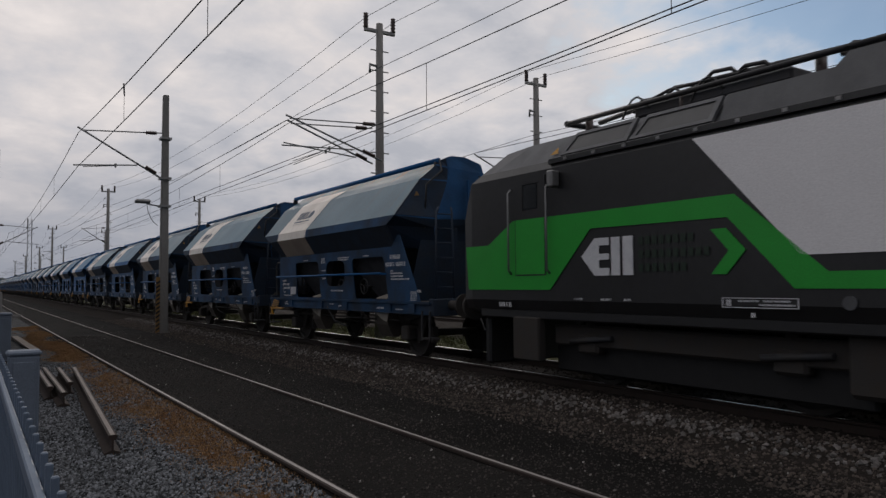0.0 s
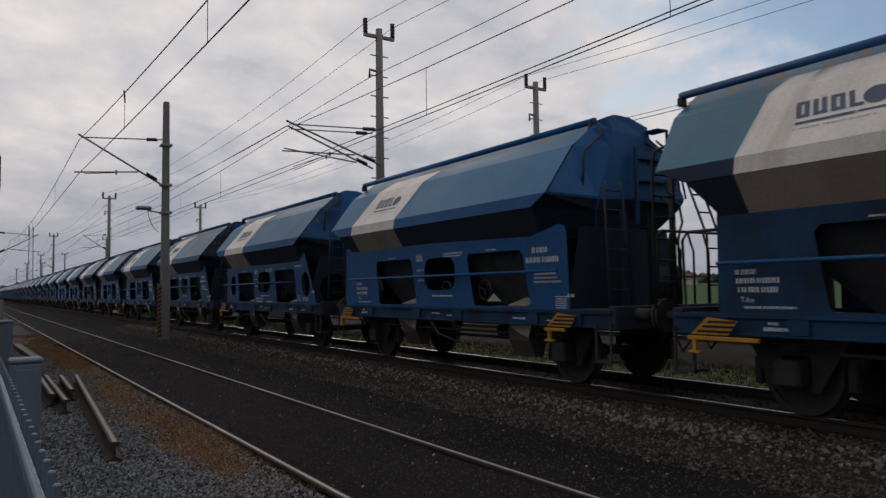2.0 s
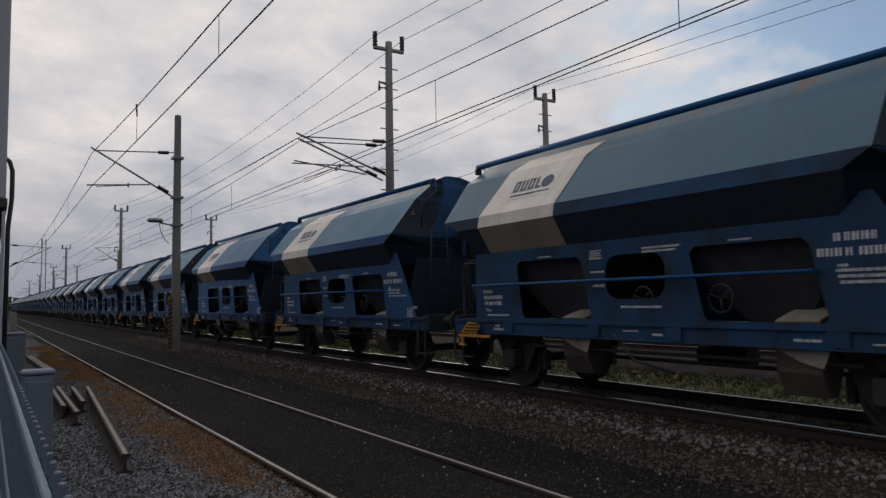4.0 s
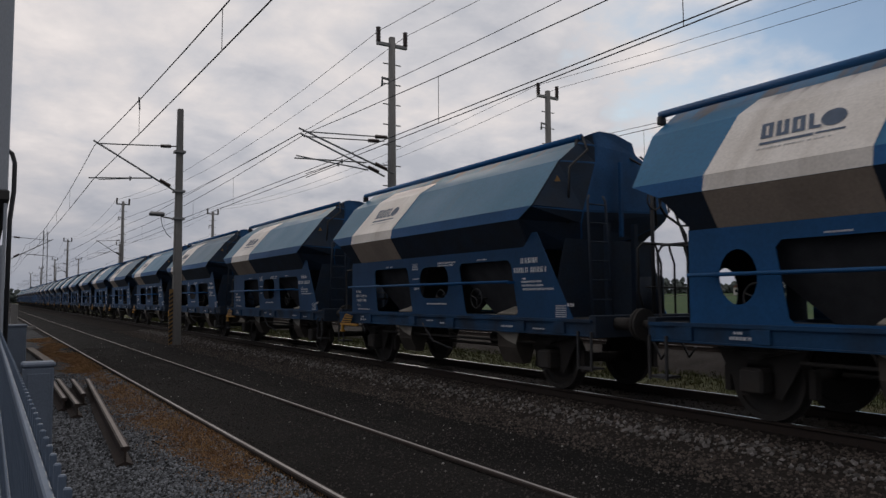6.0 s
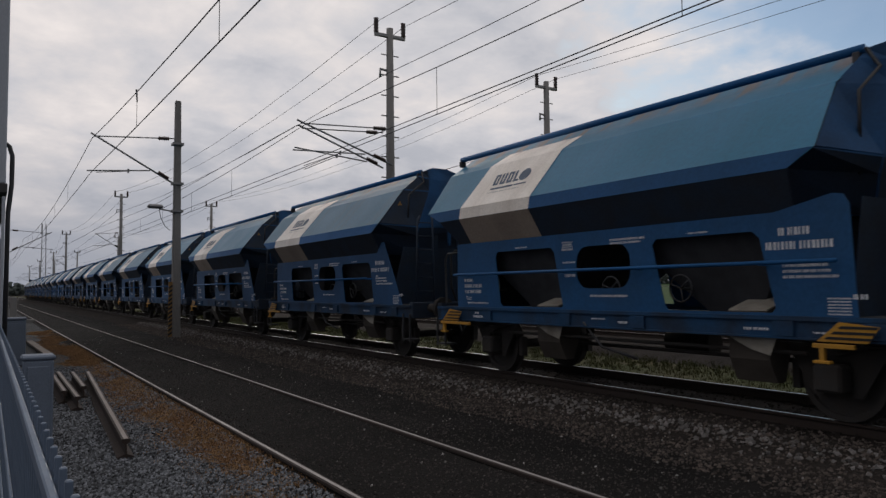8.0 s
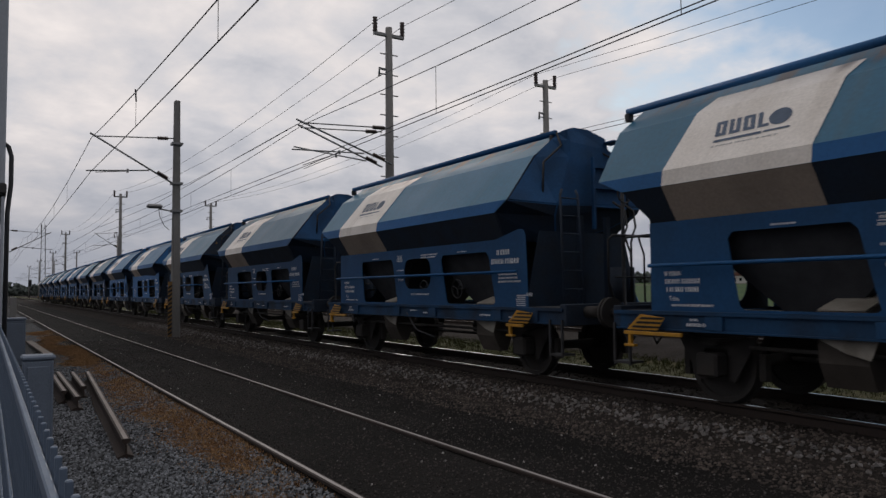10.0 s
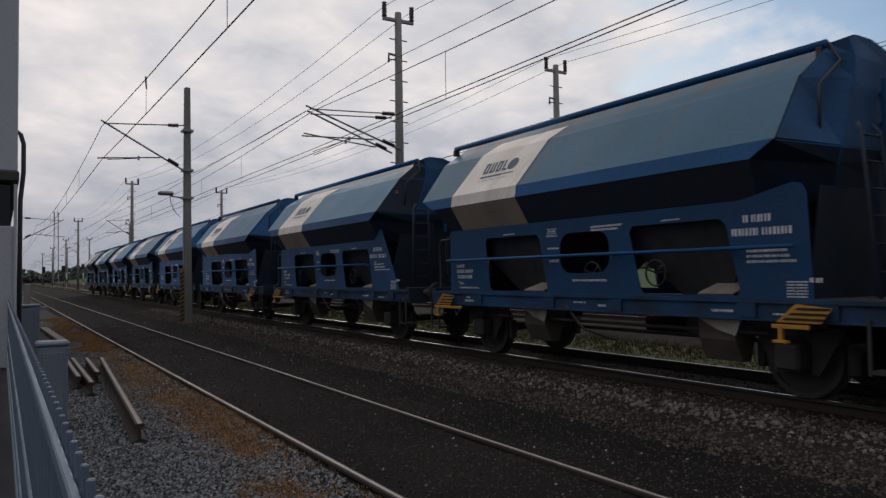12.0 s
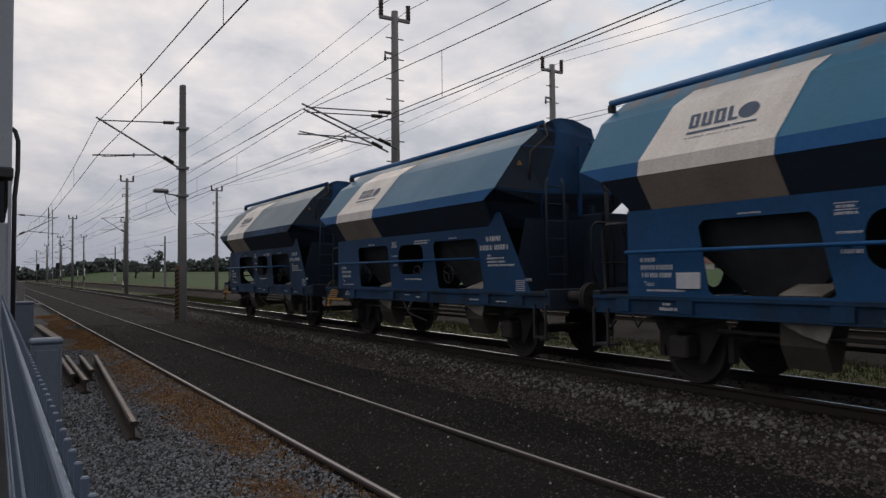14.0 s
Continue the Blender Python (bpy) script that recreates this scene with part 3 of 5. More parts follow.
def boxes_tilt(y):
    """Pale worn plate on the sloping top of a chute."""
    return plate([(-0.52, 1.362), (-1.19, 1.161), (-1.19, 1.175), (-0.52, 1.376)], [], 0.49, lambda u, v, d: (u, y - 0.29 + d, v))


def leaf_spring(bm, x, y):
    for k in range(6):
        h = 0.55 - k * 0.075
        pts = [(x, y + h * u, 0.80 - k * 0.014 + 0.07 * u * u - 0.02) for u in (-1, -0.5, 0, 0.5, 1)]
        for a, b in zip(pts, pts[1:]):
            box(bm, x - 0.05, x + 0.05, a[1], b[1], (a[2] + b[2]) / 2 - 0.006, (a[2] + b[2]) / 2 + 0.006)
    return bm


def build_wagon(oval, square=False, wide=False, dirty=False):
    rear_y = 4.02 if wide else 3.7
    w = thing("hopper_wagon", "", "hopper wagon", group="wagons of the freight train")
    shell = part("hopper_body", hopper_shell(), [DIRTY_BLUE if dirty else BLUE_FRESH if wide or oval else BLUE_WEATHERED, DARK_NAVY, DARK_NAVY if dirty else BLUE], w, "soot-stained blue steel hopper body" if dirty else "weathered blue steel hopper body")
    # the steep strip above the lip keeps its deep blue
    for s in (-1, 1):
        bm = bmesh.new()
        q = [skin_point(3, 0.0, 4.40, 0.004), skin_point(3, 1, 3.96, 0.004), skin_point(3, 1, -2.86, 0.004), skin_point(3, 0.0, -3.13, 0.004)]
        bm.faces.new([bm.verts.new((p.x * -s, p.y, p.z)) for p in q])
        part("lip_strip", bm, SILL_BLUE if dirty else BLUE, shell, "deep blue lip strip")
        part("roof_rail", pipe([(s * 0.36, 4.86, 4.05), (s * 0.36, -3.12, 4.05)], 0.052, 10), BLUE, w, "blue roof edge tube")
    for y in (4.84, -3.05):
        part("roof_hinge", boxes((-0.42, -0.30, y - 0.04, y + 0.04, 3.90, 4.02), bevel=0.01), DARK_STEEL, w)
    band = part("band", flank_strip(1.38, 3.30, 0.008, hi=3), CREAM, shell, "cream painted band")
    # darker cream holds the underside's shade as well as brown stain
    part("band_underside", flank_strip(1.38, 3.30, 0.008, lo=4, v0=0.0), STAINED_SHADE_CREAM, band, "lower end of the cream band, stained and darkened as in shade")
    part("emblem", logo_marks(), LOGO_BLUE, band, "dark blue emblem strokes with a disc")
    tagged(part("tagline", logo_tagline(), LOGO_GREY, band, "pale grey lettering too small to read"), kind="stuff")
    wall = part("side_wall", side_wall(oval, square, rear_y), SILL_BLUE if dirty else BLUE if wide or oval else WALL_BLUE, w, "blue side wall with cut-outs")
    far_wall = part("side_wall", plate([(3.64, 1.12), (3.64, 2.24), (-2.72, 2.24), (-3.42, 1.12)], [[(2.5, 2.03), (1.12, 2.0), (0.94, 1.16), (2.48, 1.16)], rounded(-0.42, 0.57, 1.38, 1.97, 0.2), [(-0.9, 2.02), (-2.34, 2.0), (-2.5, 1.16), (-1.0, 1.16)]], 0.012, lambda u, v, d: (1.258 - d, u, v)), BLUE, w)
    # lettering on the near wall
    fy = -3.12 if square else -3.46
    if not oval:
        part('class_letters', letters('Tdns', 0.085, (-1.264, 3.42, 1.25)), WHITE, wall, 'white class letters')
        lettering([(3.48, 0.26, 1.56, 0.055), (3.47, 0.52, 1.46, 0.06), (3.45, 0.48, 1.36, 0.06), (3.38, 0.62, 1.18, 0.028)], wall, "white lettering too small to read")
    lettering([(0.88, 0.24, 2.105, 0.012), (0.86, 0.2, 2.06, 0.03), (0.88, 0.24, 2.035, 0.012), (0.88, 0.24, 1.99, 0.03), (0.86, 0.26, 1.80, 0.025), (0.82, 0.22, 1.60, 0.04)], wall)
    lettering([(-0.1, 0.62, 2.075, 0.028), (-0.1, 0.55, 2.028, 0.028), (0.3, 0.7, 1.31, 0.03), (2.0, 0.3, 2.08, 0.02), (-1.4, 0.3, 2.08, 0.02)], wall)
    if not oval:
        lettering([(-2.63, 0.42, 1.98, 0.085), (-2.45, 0.36, 1.83, 0.085), (-2.88, 0.38, 1.83, 0.085), (-2.66, 0.1, 1.72, 0.03), (-2.64, 0.5, 1.67, 0.032), (-2.66, 0.52, 1.61, 0.032), (-2.68, 0.74, 1.55, 0.032)] if not square else [(-2.60, 0.36, 1.98, 0.085), (-2.45, 0.34, 1.83, 0.085), (-2.84, 0.36, 1.83, 0.085), (-2.64, 0.5, 1.64, 0.03), (-2.64, 0.52, 1.58, 0.03), (-2.64, 0.6, 1.52, 0.03)], wall, "white lettering")
        lettering([(fy - 0.26, 0.14, 1.30, 0.05)] + [(fy, 0.24, 1.30 - 0.032 * k, 0.016) for k in range(6)], wall)
    else:
        lettering([(0.75, 0.62, 1.22, 0.05), (0.72, 0.55, 1.14, 0.045), (-0.1, 0.6, 1.15, 0.03)], wall, "white lettering too small to read")
        lettering([(-2.4, 0.55, 2.10, 0.03), (-2.6, 0.25, 1.2, 0.014), (-2.6, 0.25, 1.24, 0.014), (-2.6, 0.25, 1.28, 0.014), (-2.6, 0.25, 1.32, 0.014), (-2.98, 0.35, 1.2, 0.03), (-2.98, 0.35, 1.25, 0.03), (-3.56, 0.16, 1.40, 0.05)], wall)
    for y in (3.3, 0.75, -0.64, -2.45):
        part("rail_bracket", boxes((-1.40, -1.26, y - 0.015, y + 0.015, 1.66, 1.70)), BLUE, w)
    part("handrail", pipe([(-1.39, 3.62, 1.69), (-1.39, -3.3 if square else -2.47, 1.69)], 0.024, 8), BLUE, w, "blue handrail along the wall")
    part("side_sill", plate([(-1.33, 0.88), (-1.21, 0.88), (-1.21, 1.12), (-1.33, 1.12), (-1.33, 1.075), (-1.30, 1.075), (-1.30, 0.90), (-1.33, 0.90)], [], 8.58, lambda u, v, d: (u, d - 4.28, v)), SILL_BLUE, w, "blue side sill beam")
    part("side_sill", boxes((1.21, 1.33, -4.28, 4.30, 0.88, 1.12), bevel=0.004), SILL_BLUE, w)
    for y in (3.75, 2.72, 0.78, -0.62, -2.66, -3.6):
        part("sill_rib", boxes((-1.335, -1.305, y - 0.12, y + 0.12, 0.905, 1.068), bevel=0.004), SILL_BLUE, w)
    lettering([(3.05, 0.12, 1.01, 0.03), (3.1, 0.28, 0.945, 0.04), (0.2, 0.25, 1.0, 0.02), (-0.3, 0.16, 0.96, 0.03), (-2.2, 0.3, 0.96, 0.03), (-3.0, 0.3, 0.95, 0.02)], w, "", "sill_lettering", -1.338)
    part("centre_sill", boxes((-0.35, 0.35, -4.3, 4.3, 0.86, 1.1)), DARK_STEEL, w)
    part("funnel", funnel(0.3, 3.3, 1.6, 2.0), INNER, w, "dark discharge funnel")
    part("funnel", funnel(-2.8, -0.2, -1.9, -1.5), INNER, w, "dark discharge funnel")
    ch = part("chute", chute(1.35), CHUTE_BODY, w, "dirty steel discharge chute")
    part("chute_plate", boxes_tilt(1.35), CHUTE, ch, "bare metal inner plate")
    ch = part("chute", chute(-2.1), CHUTE_BODY, w, "dirty steel discharge chute")
    part("chute_plate", boxes_tilt(-2.1), CHUTE, ch, "bare metal inner plate")
    for y in (1.35, -2.1):
        part("chute_lip", plate([(y + 0.18, 0.87), (y - 0.42, 0.87), (y - 0.34, 0.68), (y - 0.1, 0.74)], [], 0.01, lambda u, v, d: (-1.225 - d, u, v)), CHUTE, w, "bare metal chute lip")
    part("flap_lever", pipe([(-1.3, 0.4, 0.95), (-1.25, 0.1, 0.62), (-1.2, -0.5, 0.5)], 0.02, 6), DARK_STEEL, w)
    for y in (2.9, 0.05, -1.15):
        h = part("handwheel", tube(bmesh.new(), arc((-1.1, y, 1.42), 0.17, 0, 360, 18), 0.014, 6, caps=False), DARK_STEEL, w, "handwheel behind the wall")
        bm = bmesh.new()
        for a in (20, 140, 260):
            tube(bm, [(-1.1, y, 1.42), (-1.1, y + 0.17 * math.cos(radians(a)), 1.42 + 0.17 * math.sin(radians(a)))], 0.013, 6)
        tube(bm, [(-1.1, y, 1.42), (-0.75, y, 1.42)], 0.02, 6)
        part("spoke", bm, DARK_STEEL, h)
    # ends
    for y, d in ((-3.35, 1), (rear_y + 0.02, 1)):
        rx, rz = (0.42, 0.4) if y < 0 else (0.24, 0.3)
        rings = [] if y < 0 and not oval else [[(o + rx * math.cos(a), 1.5 + rz * math.sin(a)) for a in [2 * math.pi * i / 18 for i in range(18)]] for o in (-0.53, 0.53)]
        part("end_plate", plate([(-1.26, 1.1), (1.28, 1.1), (0.95, 2.35), (-0.95, 2.35)] if y < 0 else [(-1.24, 1.1), (1.24, 1.1), (1.2, 2.45), (-1.2, 2.45)], rings, 0.012, lambda u, v, dd, y=y: (u, y + dd, v)), END_DARK, w, "dark blue end support plate with a round opening")
    part("headstock", boxes((-1.3, 1.3, -4.34, -4.2, 0.86, 1.18), bevel=0.01), DARK_NAVY, w)
    part("headstock", boxes((-1.3, 1.3, 4.2, 4.34, 0.86, 1.18), bevel=0.01), DARK_NAVY, w)
    part("platform", boxes((-1.25, 1.25, -4.2, -3.42, 1.1, 1.13)), DARK_STEEL, w)
    for s in (-1, 1):
        for e in (-1, 1):
            bm = pipe([(s * 0.875, e * 4.3, 1.06), (s * 0.875, e * 4.62, 1.06)], 0.09, 12)
            tube(bm, [(s * 0.875, e * 4.62, 1.06), (s * 0.875, e * 4.76, 1.06)], 0.065, 12)
            tube(bm, [(s * 0.875, e * 4.76, 1.06), (s * 0.875, e * 4.80, 1.06)], 0.22, 18)
            part("buffer", bm, SOOT, w)
    part("coupling", pipe([(0, -4.3, 1.0), (0, -4.55, 0.9), (0, -4.82, 0.95)], 0.05, 6), SOOT, w)
    part("coupling", pipe([(0, 4.3, 1.0), (0, 4.55, 0.9), (0, 4.8, 0.95)], 0.05, 6), SOOT, w)
    for x in (0.3, -0.3):
        part("brake_hose", pipe([(x, -4.34, 0.95), (x, -4.5, 0.75), (x, -4.62, 0.55), (x, -4.74, 0.7)], 0.022, 6), BLACK, w)
    # ladder, railing and brake column on the front platform
    lad = part("ladder", pipe([(-0.98, -3.95, 1.12), (-0.82, -3.72, 2.9), (-0.7, -3.62, 3.0)], 0.022, 6), DARK_NAVY, w, "dark blue end ladder")
    part("stile", pipe([(-0.55, -3.95, 1.12), (-0.45, -3.72, 2.9), (-0.4, -3.62, 3.0)], 0.022, 6), DARK_NAVY, lad)
    for k in range(6):
        z = 1.4 + k * 0.29
        f = (z - 1.12) / 1.78
        part("rung", pipe([(-0.98 + 0.16 * f, -3.95 + 0.23 * f, z), (-0.55 + 0.1 * f, -3.95 + 0.23 * f, z)], 0.012, 6), DARK_NAVY, lad)
    lad2 = part("ladder", pipe([(0.66, -3.72, 3.12), (0.74, -3.95, 3.06), (0.85, -4.2, 2.2), (0.85, -4.2, 1.12)], 0.02, 6), BLACK, w, "dark end ladder")
    part("stile", pipe([(0.96, -3.72, 3.12), (1.04, -3.95, 3.06), (1.15, -4.2, 2.2), (1.15, -4.2, 1.12)], 0.02, 6), BLACK, lad2)
    for k in range(6):
        z = 1.45 + k * 0.28
        f = min((3.06 - z) / 0.86, 1)
        part("rung", pipe([(0.74 + 0.11 * f, -3.95 - 0.25 * f, z), (1.04 + 0.11 * f, -3.95 - 0.25 * f, z)], 0.014, 6), BLACK, lad2)
    rl = part("end_railing", pipe([(-0.15, -4.22, 1.12), (-0.3, -4.22, 1.5), (-0.3, -4.22, 2.16), (-0.2, -4.22, 2.24), (1.14, -4.22, 2.24), (1.24, -4.22, 2.14), (1.24, -4.22, 1.12)], 0.022, 6), BLACK, w, "dark pipe railing of the end platform")
    for x in (0.2, 0.5, 0.85):
        part("post", pipe([(x, -4.22, 1.12), (x, -4.22, 1.95), (x - 0.07, -4.22, 2.1), (x - 0.12, -4.22, 2.24)], 0.018, 6), BLACK, rl)
    part("crossbar", pipe([(-0.15, -4.22, 1.58), (1.2, -4.22, 1.58)], 0.014, 6), BLACK, rl)
    if square:
        for x in (0.3, 0.5):
            part("grab_pipe", pipe([(x, -3.95, 1.12), (x, -3.95, 2.15), (x + 0.05, -3.95, 2.3), (x + 0.17, -3.9, 2.42), (x + 0.17, -3.85, 2.7), (x + 0.05, -3.7, 2.85)], 0.02, 6), BLACK, rl)
    else:
        for x in (0.0, 0.28):
            part("grab_pipe", pipe([(x + 0.32, -4.1, 3.02), (x + 0.36, -4.1, 2.83), (x + 0.46, -4.1, 2.72), (x + 0.82, -4.1, 2.56), (x + 0.93, -4.1, 2.42), (x + 0.96, -4.1, 2.0), (x + 0.96, -4.1, 1.12)], 0.022, 6), BLACK, rl)
    col = part("brake_column", pipe([(0.14, -4.12, 1.12), (0.14, -4.12, 3.3)], 0.03, 8), DARK_STEEL, w)
    part("brake_wheel", tube(bmesh.new(), arc((0.14, -4.17, 2.92), 0.15, 0, 360, 18, "xz"), 0.014, 6, caps=False), DARK_STEEL, col)
    if not square:
        part("warning_triangle", plate([(-0.05, -0.045), (0.05, -0.045), (0.0, 0.05)], [], 0.006, lambda u, v, d: (-0.93 + 0.8 * u - 0.6 * d, -3.165 - 0.6 * u - 0.8 * d, 3.31 + v)), FADED_YELLOW, w, "small yellow warning triangle")
    else:
        part("roof_awning", boxes((0.5, 0.75, -3.62, -3.3, 3.9, 3.93), (0.72, 0.75, -3.62, -3.58, 3.55, 3.9), bevel=0.004), NAVY, w)
        for z in (3.45, 3.1, 2.78):
            part("end_ledge", boxes((0.2, 1.05 + 0.3 * (3.45 - z), -3.46, -3.37, z, z + 0.035)), NAVY, w)
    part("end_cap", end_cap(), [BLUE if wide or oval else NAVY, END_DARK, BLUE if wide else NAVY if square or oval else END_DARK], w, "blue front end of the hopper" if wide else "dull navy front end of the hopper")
    part("end_rib", boxes((0.1, 0.16, -3.52, -3.46, 2.4, 3.62), bevel=0.006), NAVY, w)
    for s in (-1, 1):
        part("end_pipe", pipe([(s * 0.36, -3.14, 4.05), (s * 0.4, -3.3, 3.8), (s * 0.75, -3.62 if s > 0 else -3.25, 3.5), (s * 0.8, -3.62 if s > 0 else -3.25, 2.6)], 0.02, 6), BLACK, w, "black end rail")
    part("end_pipe", pipe([(0.45, -3.62, 3.72), (0.75, -3.78, 3.45), (1.15, -3.6, 2.85)], 0.018, 6), BLACK, w)
    for x in (-0.3, 0.3):
        part("end_stiffener", boxes((x - 0.04, x + 0.04, -3.64, -3.56, 1.13, 2.6)), END_DARK, w)
    part("rear_railing", pipe([(-1.15, 3.75, 1.12), (-1.15, 4.25, 1.12), (-1.15, 4.28, 2.0), (-1.15, 4.2, 2.1), (-1.15, 3.7, 2.1)], 0.02, 6), DARK_STEEL, w, "dark rear grab rail")
    part("rear_step", boxes((-1.35, -1.1, 4.0, 4.3, 0.42, 0.45), (-1.35, -1.32, 4.0, 4.03, 0.4, 0.95), (-1.35, -1.32, 4.27, 4.3, 0.4, 0.95)), DARK_STEEL, w)
    part("front_step", boxes((-1.35, -1.1, -4.3, -4.0, 0.42, 0.45), (-1.35, -1.32, -4.03, -4.0, 0.4, 0.95), (-1.35, -1.32, -4.3, -4.27, 0.4, 0.95)), DARK_STEEL, w)
    for x in (-0.28, 0.0):
        part("air_tank", pipe([(x + 0.5, -3.85, 1.15), (x + 0.5, -3.85, 1.75)], 0.12, 12), DARK_NAVY, w)
    # running gear
    for y in (3.0, -3.0):
        ax = part("wheelset", wheel_disc(wheel_disc(tube(bmesh.new(), [(-1.05, y, 0.46), (1.05, y, 0.46)], 0.075, 10), -0.75, y, 0.46, 0.46, 0.13), 0.75, y, 0.46, 0.46, 0.13), SOOT, w, "dark wheelset")
        for s in (-1, 1):
            bm = leaf_spring(bmesh.new(), s * 1.02, y)
            part("leaf_spring", bm, SOOT, w)
            part("axle_box", boxes((s * 1.02 - 0.12, s * 1.02 + 0.12, y - 0.15, y + 0.15, 0.33, 0.62), bevel=0.03), SOOT, w)
            part("axle_guard", plate([(y - 0.62, 0.9), (y + 0.62, 0.9), (y + 0.26, 0.28), (y + 0.17, 0.28), (y + 0.17, 0.66), (y - 0.17, 0.66), (y - 0.17, 0.28), (y - 0.26, 0.28)], [], 0.015, lambda u, v, d, s=s: (s * 0.93 + d, u, v)), SOOT, w)
            for e in (-0.535, 0.535):
                part("brake_block", boxes((s * 0.75 - 0.06, s * 0.75 + 0.06, y + e - 0.045, y + e + 0.045, 0.3, 0.62), bevel=0.01), SOOT, w)
    part("brake_rod", pipe([(-0.3, -2.4, 0.55), (-0.3, 2.4, 0.55)], 0.03, 6), SOOT, w)
    part("brake_cylinder", pipe([(0.4, -0.5, 0.62), (0.4, 0.3, 0.62)], 0.17, 12), SOOT, w)
    part("discharge_shaft", pipe([(-1.12, -2.8, 0.72), (-1.12, 2.4, 0.72)], 0.025, 6), SOOT, w)
    return w


def add_brake_levers(w, rear, front):
    """Yellow changeover levers with a striped plate, at the ends that carry them."""
    for y, on in ((3.72, rear), (-3.35, front)):
        if not on:
            continue
        lv = part("brake_lever", boxes((-1.42, -1.38, y - 0.6 if y > 0 else y - 0.1, y + 0.32, 0.815, 0.86), (-1.42, -1.37, y + 0.2, y + 0.25, 0.68, 0.82), (-1.43, -1.36, y + 0.14, y + 0.31, 0.66, 0.69), bevel=0.004), YELLOW, w, "yellow brake changeover lever")
        pl = part("warning_plate", plate([(y + 0.28, 0.88), (y - 0.22, 0.88), (y - 0.34, 1.04), (y + 0.05, 1.08)], [], 0.008, lambda u, v, d: (-1.40 + d, u, v)), YELLOW, lv, "yellow plate with black stripes")
        for k in range(3):
            z = 0.905 + k * 0.055
            part("stripe", plate([(y + 0.2 - 0.07 * k, z), (y - 0.25 - 0.03 * k, z), (y - 0.27 - 0.03 * k, z + 0.026), (y + 0.17 - 0.07 * k, z + 0.026)], [], 0.004, lambda a, b, d: (-1.406 + d, a, b)), BLACK, pl)


COUNT = 40
OVAL = {8, 24, 33}
NO_REAR_LEVER = {2, 5, 9, 24, 36}
FRONT_LEVER = {2, 3, 4, 5, 7, 9, 11, 12, 18, 34}
DIRTY = {0, 29, 35, 37, 38, 39}   # sooty panels
WIDE = {4, 5, 9, 27, 34}   # side walls drawn out to the rear
models = {}
wagons = []
for j in range(COUNT):
    key = (j in OVAL, j in FRONT_LEVER, j in WIDE, j in DIRTY)
    wagons.append(None if key in models else build_wagon(*key))
    models.setdefault(key, wagons[-1])
for j in range(COUNT):
    if wagons[j] is None:
        wagons[j] = copy_thing(models[j in OVAL, j in FRONT_LEVER, j in WIDE, j in DIRTY], Matrix.Identity(4))
for j, w in enumerate(wagons):
    rear, front = j not in NO_REAR_LEVER, j in FRONT_LEVER
    add_brake_levers(w, rear, front)
    text = ("sooty blue" if j in DIRTY else "blue") + " two-axle hopper wagon with cream band"
    text += " and oval wall openings" if j in OVAL else ", two yellow levers" if rear and front else ", yellow rear lever" if rear else ", yellow front lever" if front else ", no yellow lever"
    tagged(w, text)


def add_card(w, y):
    part("label_card", boxes((-1.285, -1.262, y - 0.36, y, 1.22, 1.42), bevel=0.004), WHITE, w, "white paper card in a holder")


def add_rear_ladder(w):
    """Ladder that hangs down from the rear lip on the near side."""
    lad = part("ladder", pipe([(-1.05, 4.5, 3.25), (-1.08, 4.72, 3.2), (-1.1, 4.76, 3.05), (-1.1, 4.76, 1.15)], 0.022, 6), DARK_STEEL, w, "dark rear ladder")
    part("stile", pipe([(-0.66, 4.5, 3.25), (-0.68, 4.72, 3.2), (-0.7, 4.76, 3.05), (-0.7, 4.76, 1.15)], 0.022, 6), DARK_STEEL, lad)
    for k in range(6):
        part("rung", pipe([(-1.1, 4.76, 1.5 + 0.28 * k), (-0.7, 4.76, 1.5 + 0.28 * k)], 0.015, 6), DARK_STEEL, lad)


def add_gap_box(w):
    # added dark box, a stand-in that blocks the bright gap between wagons
    cb = part("brake_cabinet", boxes((0.05, 0.95, -4.1, -3.62, 1.13, 2.42), bevel=0.02), END_DARK, w, "tall dark box added to fill the platform gap")
    part("cabinet_door", boxes((0.12, 0.88, -4.115, -4.1, 1.25, 2.3), bevel=0.004), DARK_NAVY, cb)


for j in (35, 38):
    add_rear_ladder(wagons[j])
for j in (1, 5, 9):
    add_gap_box(wagons[j])
add_card(wagons[2], 2.88)
add_card(wagons[39], 2.85)
wagons[0]["label"] = "blue two-axle hopper wagon with cream band, last of train"

